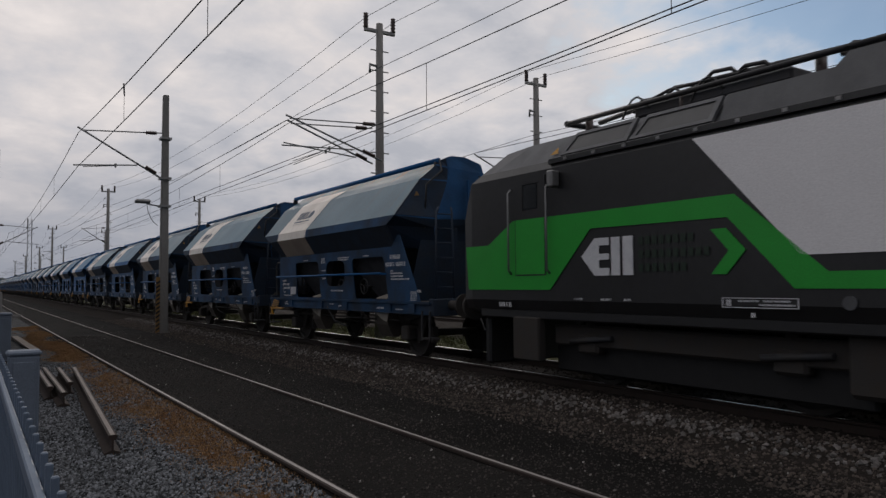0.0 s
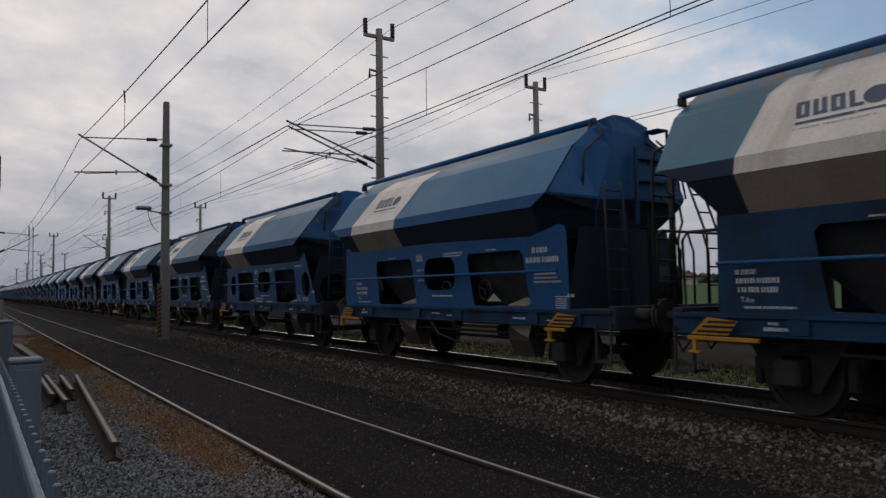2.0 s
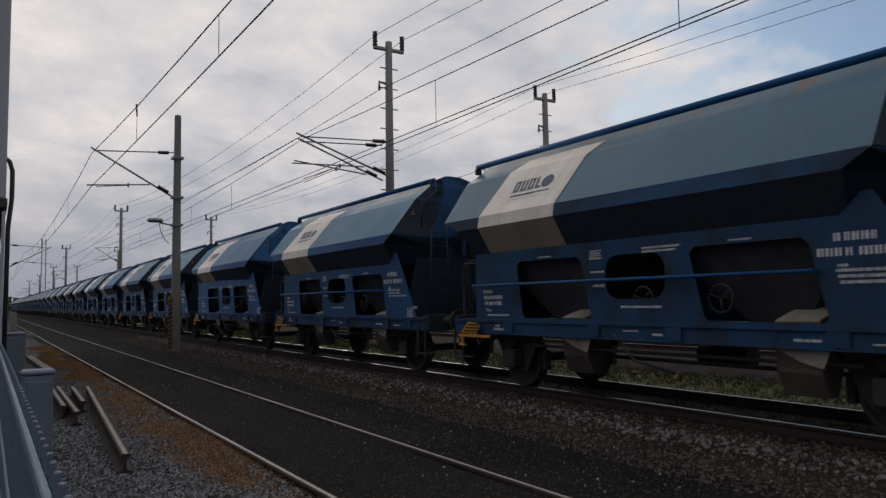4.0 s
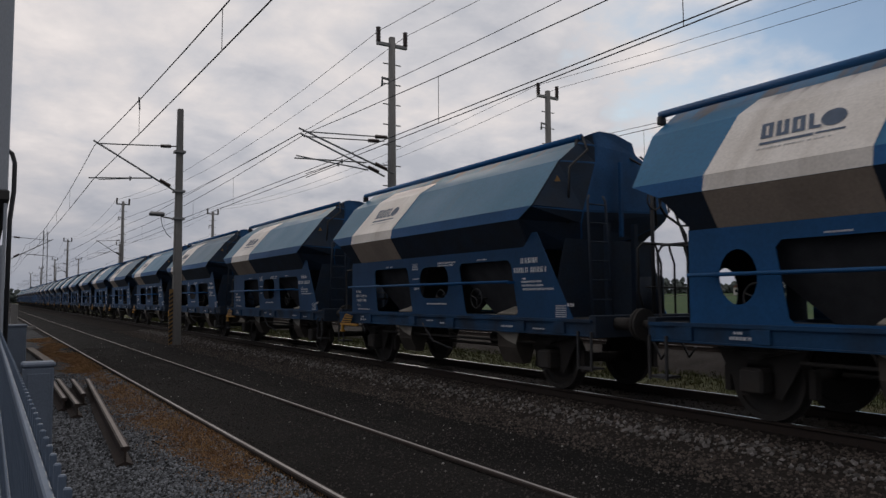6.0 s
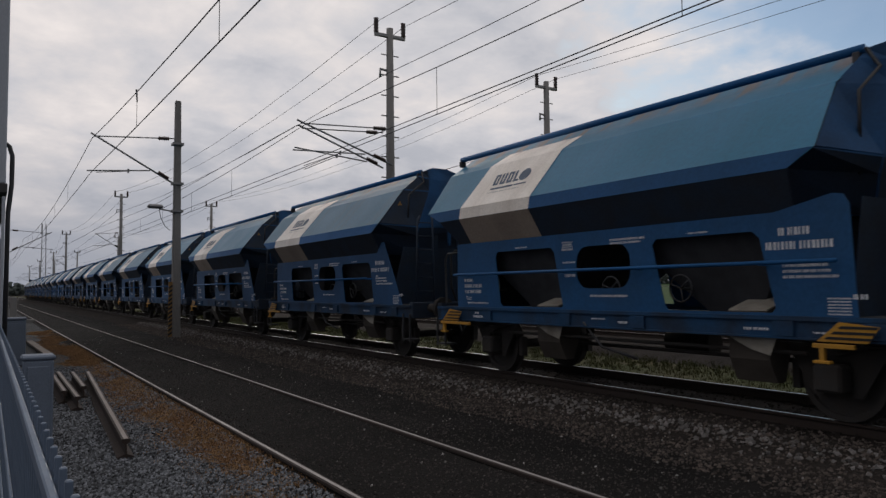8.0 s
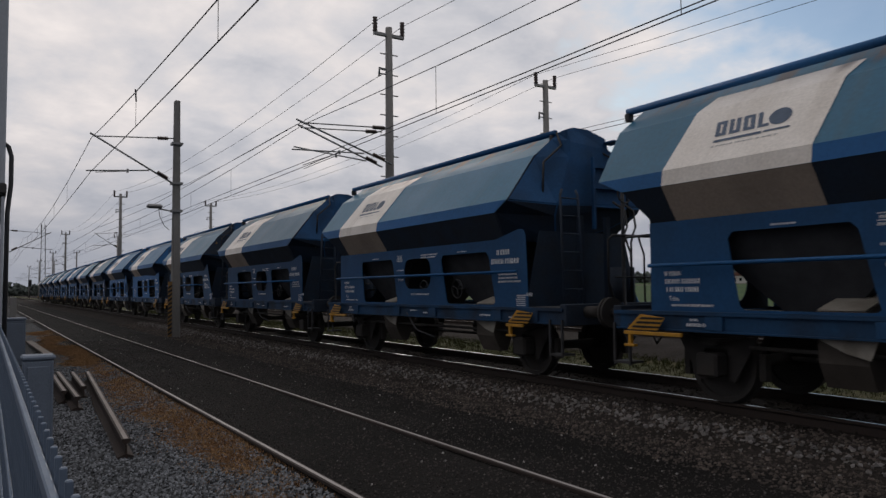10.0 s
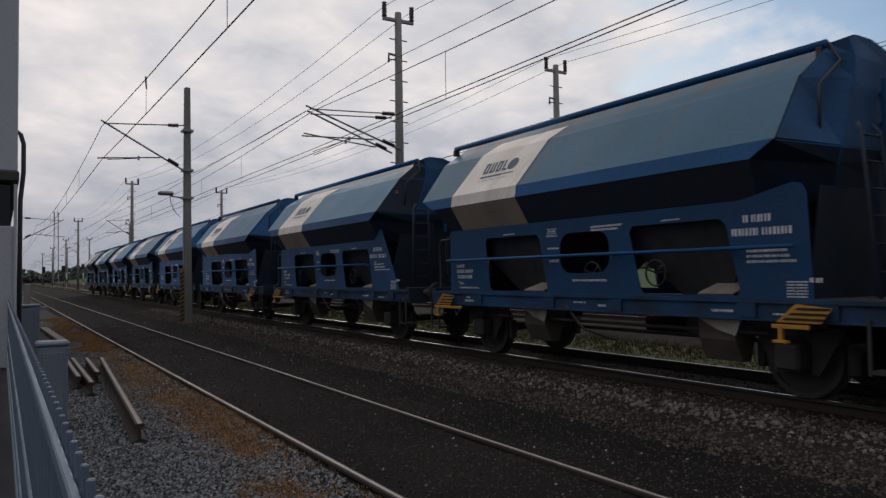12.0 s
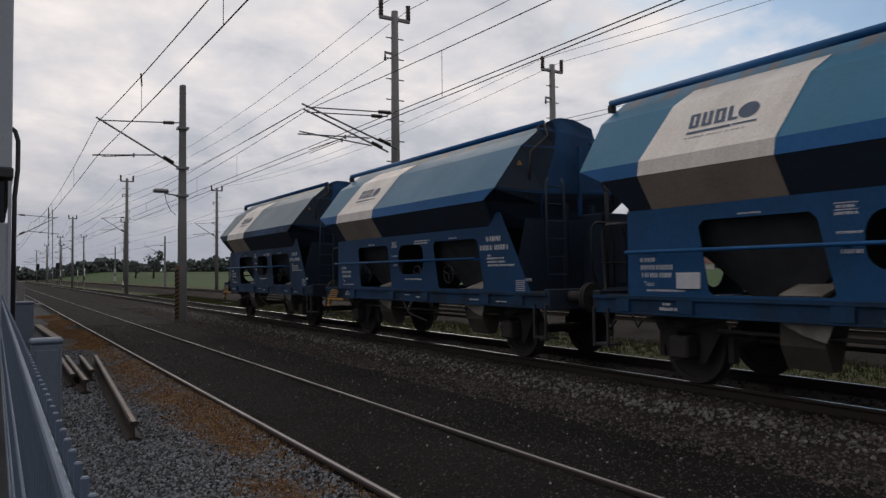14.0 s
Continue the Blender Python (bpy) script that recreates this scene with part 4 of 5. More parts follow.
# ------------------------------------------------------------ the locomotive
def build_loco():
    L = thing("electric_locomotive", "black and green electric locomotive with a silver flank panel", "locomotive")
    y_r, y_f = 8.75, -8.75      # body ends

    def side(poly, holes=(), t=0.006, x=-1.492):
        return plate([(y - 1.21, z) for y, z in poly], [[(y - 1.21, z) for y, z in h] for h in holes], t, lambda u, v, d: (x - d, u, v))
    # body: a lofted tube with raked cab fronts
    sec = [(0.0, 1.05), (1.42, 1.05), (1.485, 1.2), (1.485, 3.12), (1.42, 3.24), (1.12, 3.62), (0.8, 3.72), (0.0, 3.76)]
    bm = bmesh.new()
    ring_list = []
    for y, sx, top in ((8.92, 0.95, 2.15), (8.86, 0.985, 2.55), (8.64, 1.0, 3.15), (8.44, 1.0, 3.42), (8.1, 1.0, 3.58), (7.5, 1.0, 3.70), (6.3, 1.0, 3.76), (-6.3, 1.0, 3.76), (-7.5, 1.0, 3.70), (-8.1, 1.0, 3.58), (-8.44, 1.0, 3.42), (-8.64, 1.0, 3.15), (-8.86, 0.985, 2.55), (-8.92, 0.95, 2.15)):
        pts = [(-x * sx, min(z, top)) for x, z in sec] + [(x * sx, min(z, top)) for x, z in sec[1:-1]][::-1]
        pts = [(x, z if z < 1.3 else 1.3 + (z - 1.3)) for x, z in pts]
        ring_list.append([bm.verts.new((x, y, z + 0.0008 * i)) for i, (x, z) in enumerate(pts)])
    for a, b in zip(ring_list, ring_list[1:]):
        n = len(a)
        for i in range(n):
            bm.faces.new((a[i], a[(i + 1) % n], b[(i + 1) % n], b[i]))
    bm.faces.new(ring_list[0]), bm.faces.new(ring_list[-1][::-1])
    for f in bm.faces:
        f.material_index = 1 if f.calc_center_median().z > 3.26 else 0
    body = part("body", bm, [LOCO_BLACK, LOCO_GREY], L, "black locomotive body with a grey roof")
    part("green_film", side([(9.93, 1.36), (10.0, 2.07), (9.38, 2.07), (8.74, 2.42), (4.87, 2.42), (3.85, 1.55), (-9.5, 1.55), (-9.5, 1.38), (4.2, 1.38), (4.96, 2.17), (7.08, 2.19), (7.9, 1.36)]), LOCO_GREEN, body, "bright green livery band")
    part("silver_film", side([(5.4, 3.12), (4.12, 1.72), (-3.0, 1.72), (-4.2, 3.12)]), LOCO_SILVER, body, "silver grey flank panel")
    # emblem: plain strokes
    em = part("emblem", side([(7.25, 1.81), (7.0, 2.05), (6.92, 2.05), (6.92, 1.55), (7.0, 1.55)], t=0.01), WHITE, body, "white emblem strokes")
    for a, b, z0, z1 in ((6.94, 6.74, 1.95, 2.05), (6.94, 6.74, 1.76, 1.84), (6.94, 6.74, 1.55, 1.65), (6.70, 6.55, 1.55, 2.05), (6.50, 6.33, 1.55, 2.05)):
        part("emblem_stroke", side([(a, z0), (a, z1), (b, z1), (b, z0)], t=0.01), WHITE, em)
    part("emblem_arrow", side([(5.18, 2.05), (4.98, 2.05), (4.74, 1.80), (4.98, 1.54), (5.18, 1.54), (4.95, 1.80)], t=0.01), LOCO_GREEN, body, "green arrow")
    bmx = bmesh.new()
    rnd = random.Random(9)
    for z, n in ((1.93, 8), (1.76, 10), (1.59, 7)):
        for k in range(n):
            y = 6.24 - k * 0.107 - 1.21
            q = [(-1.499, y, z), (-1.499, y - 0.075, z), (-1.499, y - 0.075, z + 0.10), (-1.499, y, z + 0.10)]
            bmx.faces.new([bmx.verts.new(c) for c in q])
    part("dim_lettering", bmx, mat("dim_green_film", (0.014, 0.032, 0.018), 0.4, bump=0), body, "dim green lettering strokes")
    part("data_panel", side([(5.05, 1.28), (4.16, 1.28), (4.16, 1.17), (5.05, 1.17)], [[(5.04, 1.272), (4.17, 1.272), (4.17, 1.178), (5.04, 1.178)]], t=0.009), WHITE, body, "white framed data panel")
    # door, grab rails, mirror
    dr = part("door", side([(8.68, 1.57), (8.68, 3.05), (7.98, 3.05), (7.98, 1.57)], [[(8.5, 2.55), (8.5, 2.95), (8.15, 2.95), (8.15, 2.55)]], t=0.012), LOCO_BLACK, body, "cab door")
    part("door_film", side([(8.66, 1.59), (8.66, 2.42), (8.0, 2.42), (8.0, 1.59)], t=0.018), LOCO_GREEN, dr, "green lower door")
    part("door_window", side([(8.48, 2.57), (8.48, 2.93), (8.17, 2.93), (8.17, 2.57)], t=0.008), GLASS, dr)
    for y in (8.78, 7.9):
        part("grab_rail", pipe([(-1.5, y - 1.21, 1.6), (-1.56, y - 1.21, 1.65), (-1.56, y - 1.21, 2.85), (-1.5, y - 1.21, 2.9)], 0.018, 6), GALV, body, "bright grab rail")
    part("mirror", boxes((-1.66, -1.5, 7.66 - 1.21, 7.78 - 1.21, 2.82, 3.06), bevel=0.02), GALV, body)
    part("windscreen", plate([(-1.1, 0.0), (1.1, 0.0), (1.0, 0.85), (-1.0, 0.85)], [], 0.01, lambda u, v, d: (u, 8.72 - v * 0.62 + 0.03 + d, 2.58 + v * 0.98)), GLASS, body)
    # roof: grey shrouds, gutter with bolts, pantographs
    gut = part("gutter", boxes((-1.5, -1.44, -7.2, 6.7, 3.18, 3.26), bevel=0.006), LOCO_BLACK, body)
    for k in range(24):
        part("bolt", boxes((-1.515, -1.5, 6.3 - k * 0.55, 6.36 - k * 0.55, 3.2, 3.24)), GALV, gut)
    for a, b in ((6.45, 5.24), (5.16, 3.96)):
        slope = lambda u, v, d: (-1.43 + 0.22 * v - d * 0.8, u, 3.27 + 0.31 * v + d * 0.5)
        pn = part("roof_panel", plate([(a, 0.0), (b, 0.0), (b, 1.0), (a - 0.1, 1.0)], [], 0.03, slope), LOCO_BLACK, body, "dark louvred roof panel")
        part("panel_frame", plate([(a + 0.02, -0.02), (b - 0.02, -0.02), (b - 0.02, 1.04), (a - 0.1, 1.04)], [[(a - 0.06, 0.12), (a - 0.14, 0.88), (b + 0.05, 0.88), (b + 0.05, 0.12)]], 0.045, slope), LOCO_GREY, pn, "grey panel frame")
    part("roof_hatch_mark", plate([(6.78, 3.34), (6.62, 3.34), (6.66, 3.44)], [], 0.006, lambda u, v, d: (-1.37 + (v - 3.34) * 0.5 - d, u, v)), YELLOW, body, "small yellow warning mark")
    for s in (-1, 1):
        part("roof_shroud", plate([(3.9, 3.26), (3.86, 3.6), (2.62, 3.6), (2.5, 3.74), (-3.4, 3.74), (-3.6, 3.26)], [], 0.1, lambda u, v, d, s=s: (s * (1.40 - (v - 3.26) * 0.35) - s * d, u, v)), LOCO_GREY, body, "grey roof shroud")
    for c in (4.2, -4.2):
        pg = part("pantograph", pipe([(-0.95, c + 2.7, 3.87), (-0.95, c - 2.1, 3.87)], 0.035, 6), BLACK, body, "folded black pantograph")
        part("base_tube", pipe([(0.95, c + 2.7, 3.87), (0.95, c - 2.1, 3.87)], 0.035, 6), BLACK, pg)
        part("crossbar", pipe([(-0.98, c + 2.66, 3.87), (0.98, c + 2.66, 3.87)], 0.045, 6), BLACK, pg)
        for x in (-0.62, 0.62):
            part("lower_arm", pipe([(x * 0.7, c + 2.5, 3.92), (x * 0.8, c + 0.3, 4.06)], 0.035, 6), BLACK, pg)
            part("upper_arm", pipe([(x * 0.9, c + 0.4, 4.06), (x * 0.9, c - 1.75, 3.99)], 0.032, 6), BLACK, pg)
            part("head_link", pipe([(x, c - 1.3, 3.92), (x, c - 2.0, 3.97)], 0.03, 6), BLACK, pg)
        for y in (c - 1.55, c - 1.95):
            part("contact_strip", pipe([(-0.98, y, 3.85), (-0.85, y, 3.93), (-0.6, y, 3.98), (0.6, y, 3.98), (0.85, y, 3.93), (0.98, y, 3.85)], 0.03, 6), BLACK, pg)
        for x in (-0.85, 0.85):
            for y in (c + 2.3, c + 0.6, c - 1.2):
                part("insulator", pipe([(x, y, 3.6), (x, y, 3.87)], 0.06, 10), INSULATOR, pg)
        # knee linkages and looped cables
        for k, (dy, top) in enumerate(((1.3, 3.98), (0.75, 4.04), (0.15, 4.1), (-0.3, 4.06))):
            for x in (-0.72, 0.3):
                part("linkage", pipe([(x, c + dy + 0.26, 3.84), (x, c + dy + 0.2, top - 0.06), (x, c + dy + 0.1, top), (x, c + dy - 0.16, top - 0.02), (x, c + dy - 0.28, top - 0.14)], 0.027, 6), BLACK, pg)
            part("cable", pipe([(-0.9, c + dy + 0.3, 3.74)] + [(-0.9 + 0.1 * (k % 2), c + dy + 0.3 - 0.5 * a, 3.76 + 0.24 * math.sin(math.pi * a)) for a in (0.15, 0.35, 0.55, 0.75, 0.95)], 0.016, 5), BLACK, pg, "looped black roof cable")
        part("crank_bar", pipe([(-0.75, c + 1.5, 3.9), (-0.75, c + 0.9, 4.02), (-0.75, c + 0.1, 4.0), (-0.75, c - 0.9, 3.92)], 0.022, 6), BLACK, pg)
        part("roof_equipment", boxes((-0.9, 0.9, c - 0.9, c + 1.4, 3.7, 3.86), bevel=0.03), DARK_STEEL, pg)
    # underframe and bogies
    part("skirt", boxes((-1.42, 1.42, -8.5, 8.5, 0.92, 1.06), bevel=0.02), LOCO_BLACK, L)
    part("transformer", boxes((-1.3, 1.3, -2.6, 2.6, 0.3, 0.95), bevel=0.05), SOOT, L)
    for c in (4.75, -4.75):
        bg_ = part("bogie_frame", boxes((-1.2, -1.02, c - 2.2, c + 2.2, 0.55, 0.85), (1.02, 1.2, c - 2.2, c + 2.2, 0.55, 0.85), (-1.0, 1.0, c - 0.3, c + 0.3, 0.45, 0.8), bevel=0.03), SOOT, L)
        # black slab added along the bogie so the space beneath reads dark
        part("bogie_backing", boxes((-1.05, -0.95, c - 2.3, c + 2.3, 0.16, 0.6), bevel=0.02), BLACK, bg_)
        for y in (c - 1.5, c + 1.5):
            part("damper", pipe([(-1.24, y - 0.5, 0.7), (-1.24, y + 0.3, 0.62)], 0.04, 8), DARK_STEEL, bg_)
            part("coil_spring", pipe([(-1.1, y, 0.74), (-1.1, y, 0.95)], 0.1, 10), SOOT, bg_)
            part("wheelset", wheel_disc(wheel_disc(tube(bmesh.new(), [(-1.1, y, 0.6), (1.1, y, 0.6)], 0.1, 10), -0.75, y, 0.6, 0.6, 0.13), 0.75, y, 0.6, 0.6, 0.13), SOOT, bg_)
            for s in (-1, 1):
                part("axle_box", boxes((s * 1.1 - 0.12, s * 1.1 + 0.12, y - 0.2, y + 0.2, 0.45, 0.75), bevel=0.04), SOOT, bg_)
    for s in (-1, 1):
        for e in (-1, 1):
            bm = tube(pipe([(s * 0.875, e * 8.75, 1.06), (s * 0.875, e * 9.38, 1.06)], 0.1, 12), [(s * 0.875, e * 9.4, 1.06), (s * 0.875, e * 9.46, 1.06)], 0.25, 18)
            part("buffer", bm, SOOT, L)
    for e in (-8.47, 8.47):
        part("snow_plough", boxes((-1.3, 1.3, e - 0.07, e + 0.07, 0.15, 0.9), bevel=0.03), LOCO_BLACK, L)
        for s in (-1, 1):
            part("cab_steps", boxes((s * 1.4 - 0.08, s * 1.4 + 0.08, e * 0.86 - 0.3, e * 0.86 + 0.3, 0.3, 0.95), bevel=0.02), SOOT, L)
    part("round_cap", tube(bmesh.new(), [(-1.49, 3.65 - 1.21, 1.24), (-1.51, 3.65 - 1.21, 1.24)], 0.07, 14), LOCO_GREY, body)
    tagged(part("small_marks", bars([(5.0 - 1.21, 0.08, 1.19, 0.07), (4.85 - 1.21, 0.25, 1.235, 0.02), (4.55 - 1.21, 0.3, 1.235, 0.02), (4.6 - 1.21, 0.4, 1.195, 0.02), (7.4 - 1.21, 0.15, 1.22, 0.03), (6.9 - 1.21, 0.18, 1.22, 0.03), (6.5 - 1.21, 0.12, 1.22, 0.03), (9.1 - 1.21, 0.3, 1.1, 0.07), (4.7 - 1.21, 0.06, 1.07, 0.05)], -1.495), WHITE, body), kind="stuff")
    return L


loco = build_loco()

# ------------------------------------------------------------ overhead line
def ribbed(pts, r0, r1):
    """A string of insulator sheds: one skin, thin and thick by turns."""
    bm = tube(bmesh.new(), pts, 1.0, 8)
    bm.verts.ensure_lookup_table()
    for i, p in enumerate(pts):
        p = Vector(p)
        k = r1 if i % 2 else r0
        for v in bm.verts[i * 8:i * 8 + 8]:
            v.co = p + (v.co - p) * k
    return bm


def steel_mast(x, y, h, arm=True, near=True):
    m = thing("catenary_mast", "round grey concrete catenary mast with climbing steps and two top insulators", "catenary mast", group="catenary masts", at=pose(x, y, 0))
    part("shaft", pipe([(0, 0, -0.6), (0, 0, h)], 0.2, 12, 0.125), CONCRETE, m, "tapered grey concrete shaft")
    for k in range(int((h - 2.5) / 0.75)):
        z = 2.6 + k * 0.75
        part("climbing_step", tube(bmesh.new(), [(-0.36, 0, z), (0.36, 0, z)], 0.024, 5), GALV, m)
    part("crossarm", boxes((-0.62, 0.62, -0.06, 0.06, h - 0.35, h - 0.23), bevel=0.01), GALV, m)
    for s in (-1, 1):
        part("insulator", ribbed([(s * 0.56, 0, h - 0.25 + 0.06 * k) for k in range(10)], 0.07, 0.10), INSULATOR, m)
    part("bracket", pipe([(0.1, 0, h - 1.6), (-0.4, 0, h - 1.55), (-0.4, 0, h - 1.85)], 0.05, 6), GALV, m)
    return m


def cantilever(m, dy, reach, z_mess, z_con, z_root, flip=-1, rise=0.0):
    """Hinged bracket: tie, strut with insulators, registration arm."""
    r = reach * flip
    c = part("cantilever", tube(tube(bmesh.new(), [(flip * 0.12, dy, z_mess + 0.2), (r, dy, z_mess + 0.02)], 0.022, 6), [(flip * 0.12, dy, z_root), (r * 1.04, dy, z_mess + 0.12)], 0.032, 6), GALV, m, "hinged catenary bracket")
    for z0, z1 in ((z_mess + 0.2, z_mess + 0.02), (z_root, z_mess + 0.12)):
        pts = []
        for k in range(13):
            f = 0.11 + 0.011 * k
            pts.append((r * f, dy, z0 + (z1 - z0) * f))
        part("insulator", ribbed(pts, 0.045, 0.08), INSULATOR, c)
    f = 0.24 if rise > 0.1 else 0.34
    q = z_root + (z_mess + 0.12 - z_root) * f - 0.12
    part("registration_arm", tube(tube(bmesh.new(), [(r * f, dy, q), (r * 1.08, dy, q - 0.16 + rise)], 0.024, 6), [(r * 0.6, dy, q - 0.08 + rise * 0.4), (r * 0.97, dy, z_con + 0.02)], 0.014, 5), GALV, c)
    part("clamp", boxes((r * 0.6 - 0.03, r * 0.6 + 0.03, dy - 0.03, dy + 0.03, q - 0.14 + rise * 0.4, q + rise * 0.4)), GALV, c)


ROW_A = [(12.3, 23.0, 11.1), (10.95, 76.0, 11.1), (10.6, 129.0, 11.1), (13.2, 192.0, 11.1), (13.3, 245.0, 11.1), (13.0, 298.0, 11.1), (12.0, -30.0, 11.1), (12.0, -83.0, 11.1)]
ROW_B = [(21.7, 25.3, 11.1), (20.6, 79.9, 11.1), (18.95, 134.0, 11.1), (17.8, 188.0, 11.1), (17.0, 242.0, 11.1), (21.5, -29.0, 11.1), (21.5, -83.0, 11.1)]
for k, (x, y, h) in enumerate(ROW_A):
    m = steel_mast(x, y, h)
    for dy in (-0.35, 0.35) if k == 0 else (0.0,):
        cantilever(m, dy, x - (9.05 if dy > 0 else 8.75), 7.1, 5.68, 6.0 if k == 0 else 5.75, rise=(0.0 if k else 0.42 if dy > 0 else 0.06))
for x, y, h in ROW_B:
    cantilever(steel_mast(x, y, h), 0.0, x - 18.3, 7.1, 5.7, 5.75)


def plain_mast(x, y, h, flip, lamp_on):
    m = thing("catenary_mast", "square dark concrete catenary mast with a striped warning board" if lamp_on else "dark concrete catenary mast beside the track", "catenary mast", group="catenary masts", at=pose(x, y, 0))
    bm = bmesh.new()
    w0, w1 = 0.155, 0.10
    a = [bm.verts.new((sx * w0, sy * w0, -0.5)) for sx, sy in ((-1, -1), (1, -1), (1, 1), (-1, 1))]
    b = [bm.verts.new((sx * w1, sy * w1, h)) for sx, sy in ((-1, -1), (1, -1), (1, 1), (-1, 1))]
    for i in range(4):
        bm.faces.new((a[i], a[(i + 1) % 4], b[(i + 1) % 4], b[i]))
    bm.faces.new(b), bm.faces.new(a[::-1])
    bmesh.ops.bevel(bm, geom=bm.edges[:], offset=0.03, segments=1, affect="EDGES")
    part("shaft", bm, CONCRETE, m, "dark concrete shaft")
    cantilever(m, 0.0, 2.75, h - 1.6, 5.65, h - 3.05, flip)
    if lamp_on:
        for z in (h - 1.6, h - 3.05, h - 4.05):
            part("clamp", boxes((-0.19, 0.19, -0.19, 0.19, z - 0.04, z + 0.04)), GALV, m)
        lm = part("lamp_arm", pipe([(-0.2, 0, h - 4.05), (-0.55, 0, h - 4.0), (-0.62, 0, h - 3.96)], 0.025, 6), GALV, m)
        part("lamp_head", boxes((-1.0, -0.48, -0.14, 0.14, h - 3.98, h - 3.84), bevel=0.05), GALV, lm, "grey lamp head, unlit")
        part("lamp_cable", pipe([(-0.6, 0, h - 4.0), (-0.55, 0, h - 4.3), (-0.4, 0, h - 4.6), (-0.23, 0, h - 4.75)], 0.012, 5), BLACK, lm)
        bd = part("warning_board", boxes((-0.30, -0.17, -0.25, -0.21, -0.05, 1.9)), FADED_YELLOW, m, "narrow yellow and black striped warning board")
        for k in range(12):
            z = -0.02 + k * 0.15
            part("stripe", plate([(-0.30, z), (-0.17, z + 0.09), (-0.17, z + 0.165), (-0.30, z + 0.075)], [], 0.006, lambda u, v, d: (u, -0.252 - d, v)), BLACK, bd)
    return m


plain_mast(5.78, 27.2, 8.5, -1, True)
plain_mast(1.25, 62.0, 7.6, 1, False)
plain_mast(22.5, 118.0, 7.7, -1, False)
white_foot = plain_mast(20.25, 155.0, 7.4, -1, False)
part("white_collar", boxes((-0.2, 0.2, -0.2, 0.2, 0.6, 1.6), (-0.2, 0.2, -0.2, 0.2, 2.2, 3.0), bevel=0.02), PLASTER, white_foot, "white painted rings on the mast")


def wire(name, pts, r, label, cat="overhead wire"):
    ob = part(name, tube(bmesh.new(), pts, r, 5), WIRE)
    return tagged(ob, label, cat, "overhead wires")


def catenary(x_at, ys, z_mess, z_con, sag, dip=0.0):
    """Messenger that sags between the supports, contact wire below it, droppers."""
    mess, con, drops = [], [], []
    for a, b in zip(ys, ys[1:]):
        hangers = [1 - 0.162 - 0.1357 * k for k in range(6)]   # counted from the far support
        stops = sorted([k / 12 for k in range(12)] + hangers)
        for f in stops:
            g = 1 - f
            y = a + (b - a) * f
            x = x_at(a) + (x_at(b) - x_at(a)) * f
            zm, zc = z_mess - sag * 4 * f * g, z_con - dip * 4 * f * g
            mess.append((x, y, zm))
            con.append((x, y, zc))
            if f in hangers:
                drops.append(((x, y, zm), (x, y, zc)))
    wire("messenger_wire", mess, 0.012, "dark messenger wire of the overhead line")
    c = wire("contact_wire", con, 0.012, "dark contact wire of the overhead line")
    for p, q in drops:
        part("dropper", pipe([p, q], 0.007, 4), WIRE, c)


catenary(lambda y: 9.0 if 20 < y < 25 else 8.8, [-136, -83, -30, 23, 76, 129, 182, 235, 288], 7.15, 5.7, 0.58)
catenary(lambda y: 18.3, [-137, -83, -29, 25.3, 79.9, 134, 188, 242, 300], 7.3, 5.68, 0.4)
catenary(lambda y: 2.95 if y > 0 else 3.2, [-26, 27.2, 80, 133, 186, 240], 6.82, 5.66, 0.78, 0.22)
# the next wire length runs beside the first over the overlap
wire("contact_wire", [(9.3, 129, 6.6), (9.15, 76, 6.3), (9.05, 23, 5.88), (8.85, 6, 5.74), (8.75, -30, 5.69), (8.75, -130, 5.69)], 0.012, "second dark contact wire over the wire overlap")
wire("messenger_wire", [(9.3, 129, 8.2), (8.95, 76, 7.7), (8.82, 49, 7.0), (8.75, 23, 7.12)], 0.012, "second dark messenger wire ending at the mast")


flag = part("wire_sign", plate([(18.5, 6.12), (18.6, 6.16), (18.75, 6.5), (18.6, 6.46)], [], 0.02, lambda u, v, d: (2.98 + d, u, v)), DARK_STEEL)
tagged(flag, "small dark plate hanging from the messenger wire", "sign")


def span_wire(xs, z, sag, r):
    pts = []
    for (x0, y0), (x1, y1) in zip(xs, xs[1:]):
        for k in range(8):
            f = k / 8
            pts.append((x0 + (x1 - x0) * f, y0 + (y1 - y0) * f, z - sag * 4 * f * (1 - f)))
    wire("feeder_wire", pts, r, "thin feeder wire strung along the mast tops")


A = sorted(((x, y) for x, y, h in ROW_A), key=lambda p: p[1])
B = sorted(((x, y) for x, y, h in ROW_B), key=lambda p: p[1])
for off in (-0.56, 0.56):
    span_wire([(x + off, y) for x, y in A], 11.25, 1.05, 0.010)
    span_wire([(x + off, y) for x, y in B], 11.3, 1.0, 0.010)
span_wire([(x - 0.4, y) for x, y in A], 9.25, 0.55, 0.012)
span_wire([(x - 0.4, y) for x, y in B], 8.35, 0.5, 0.011)

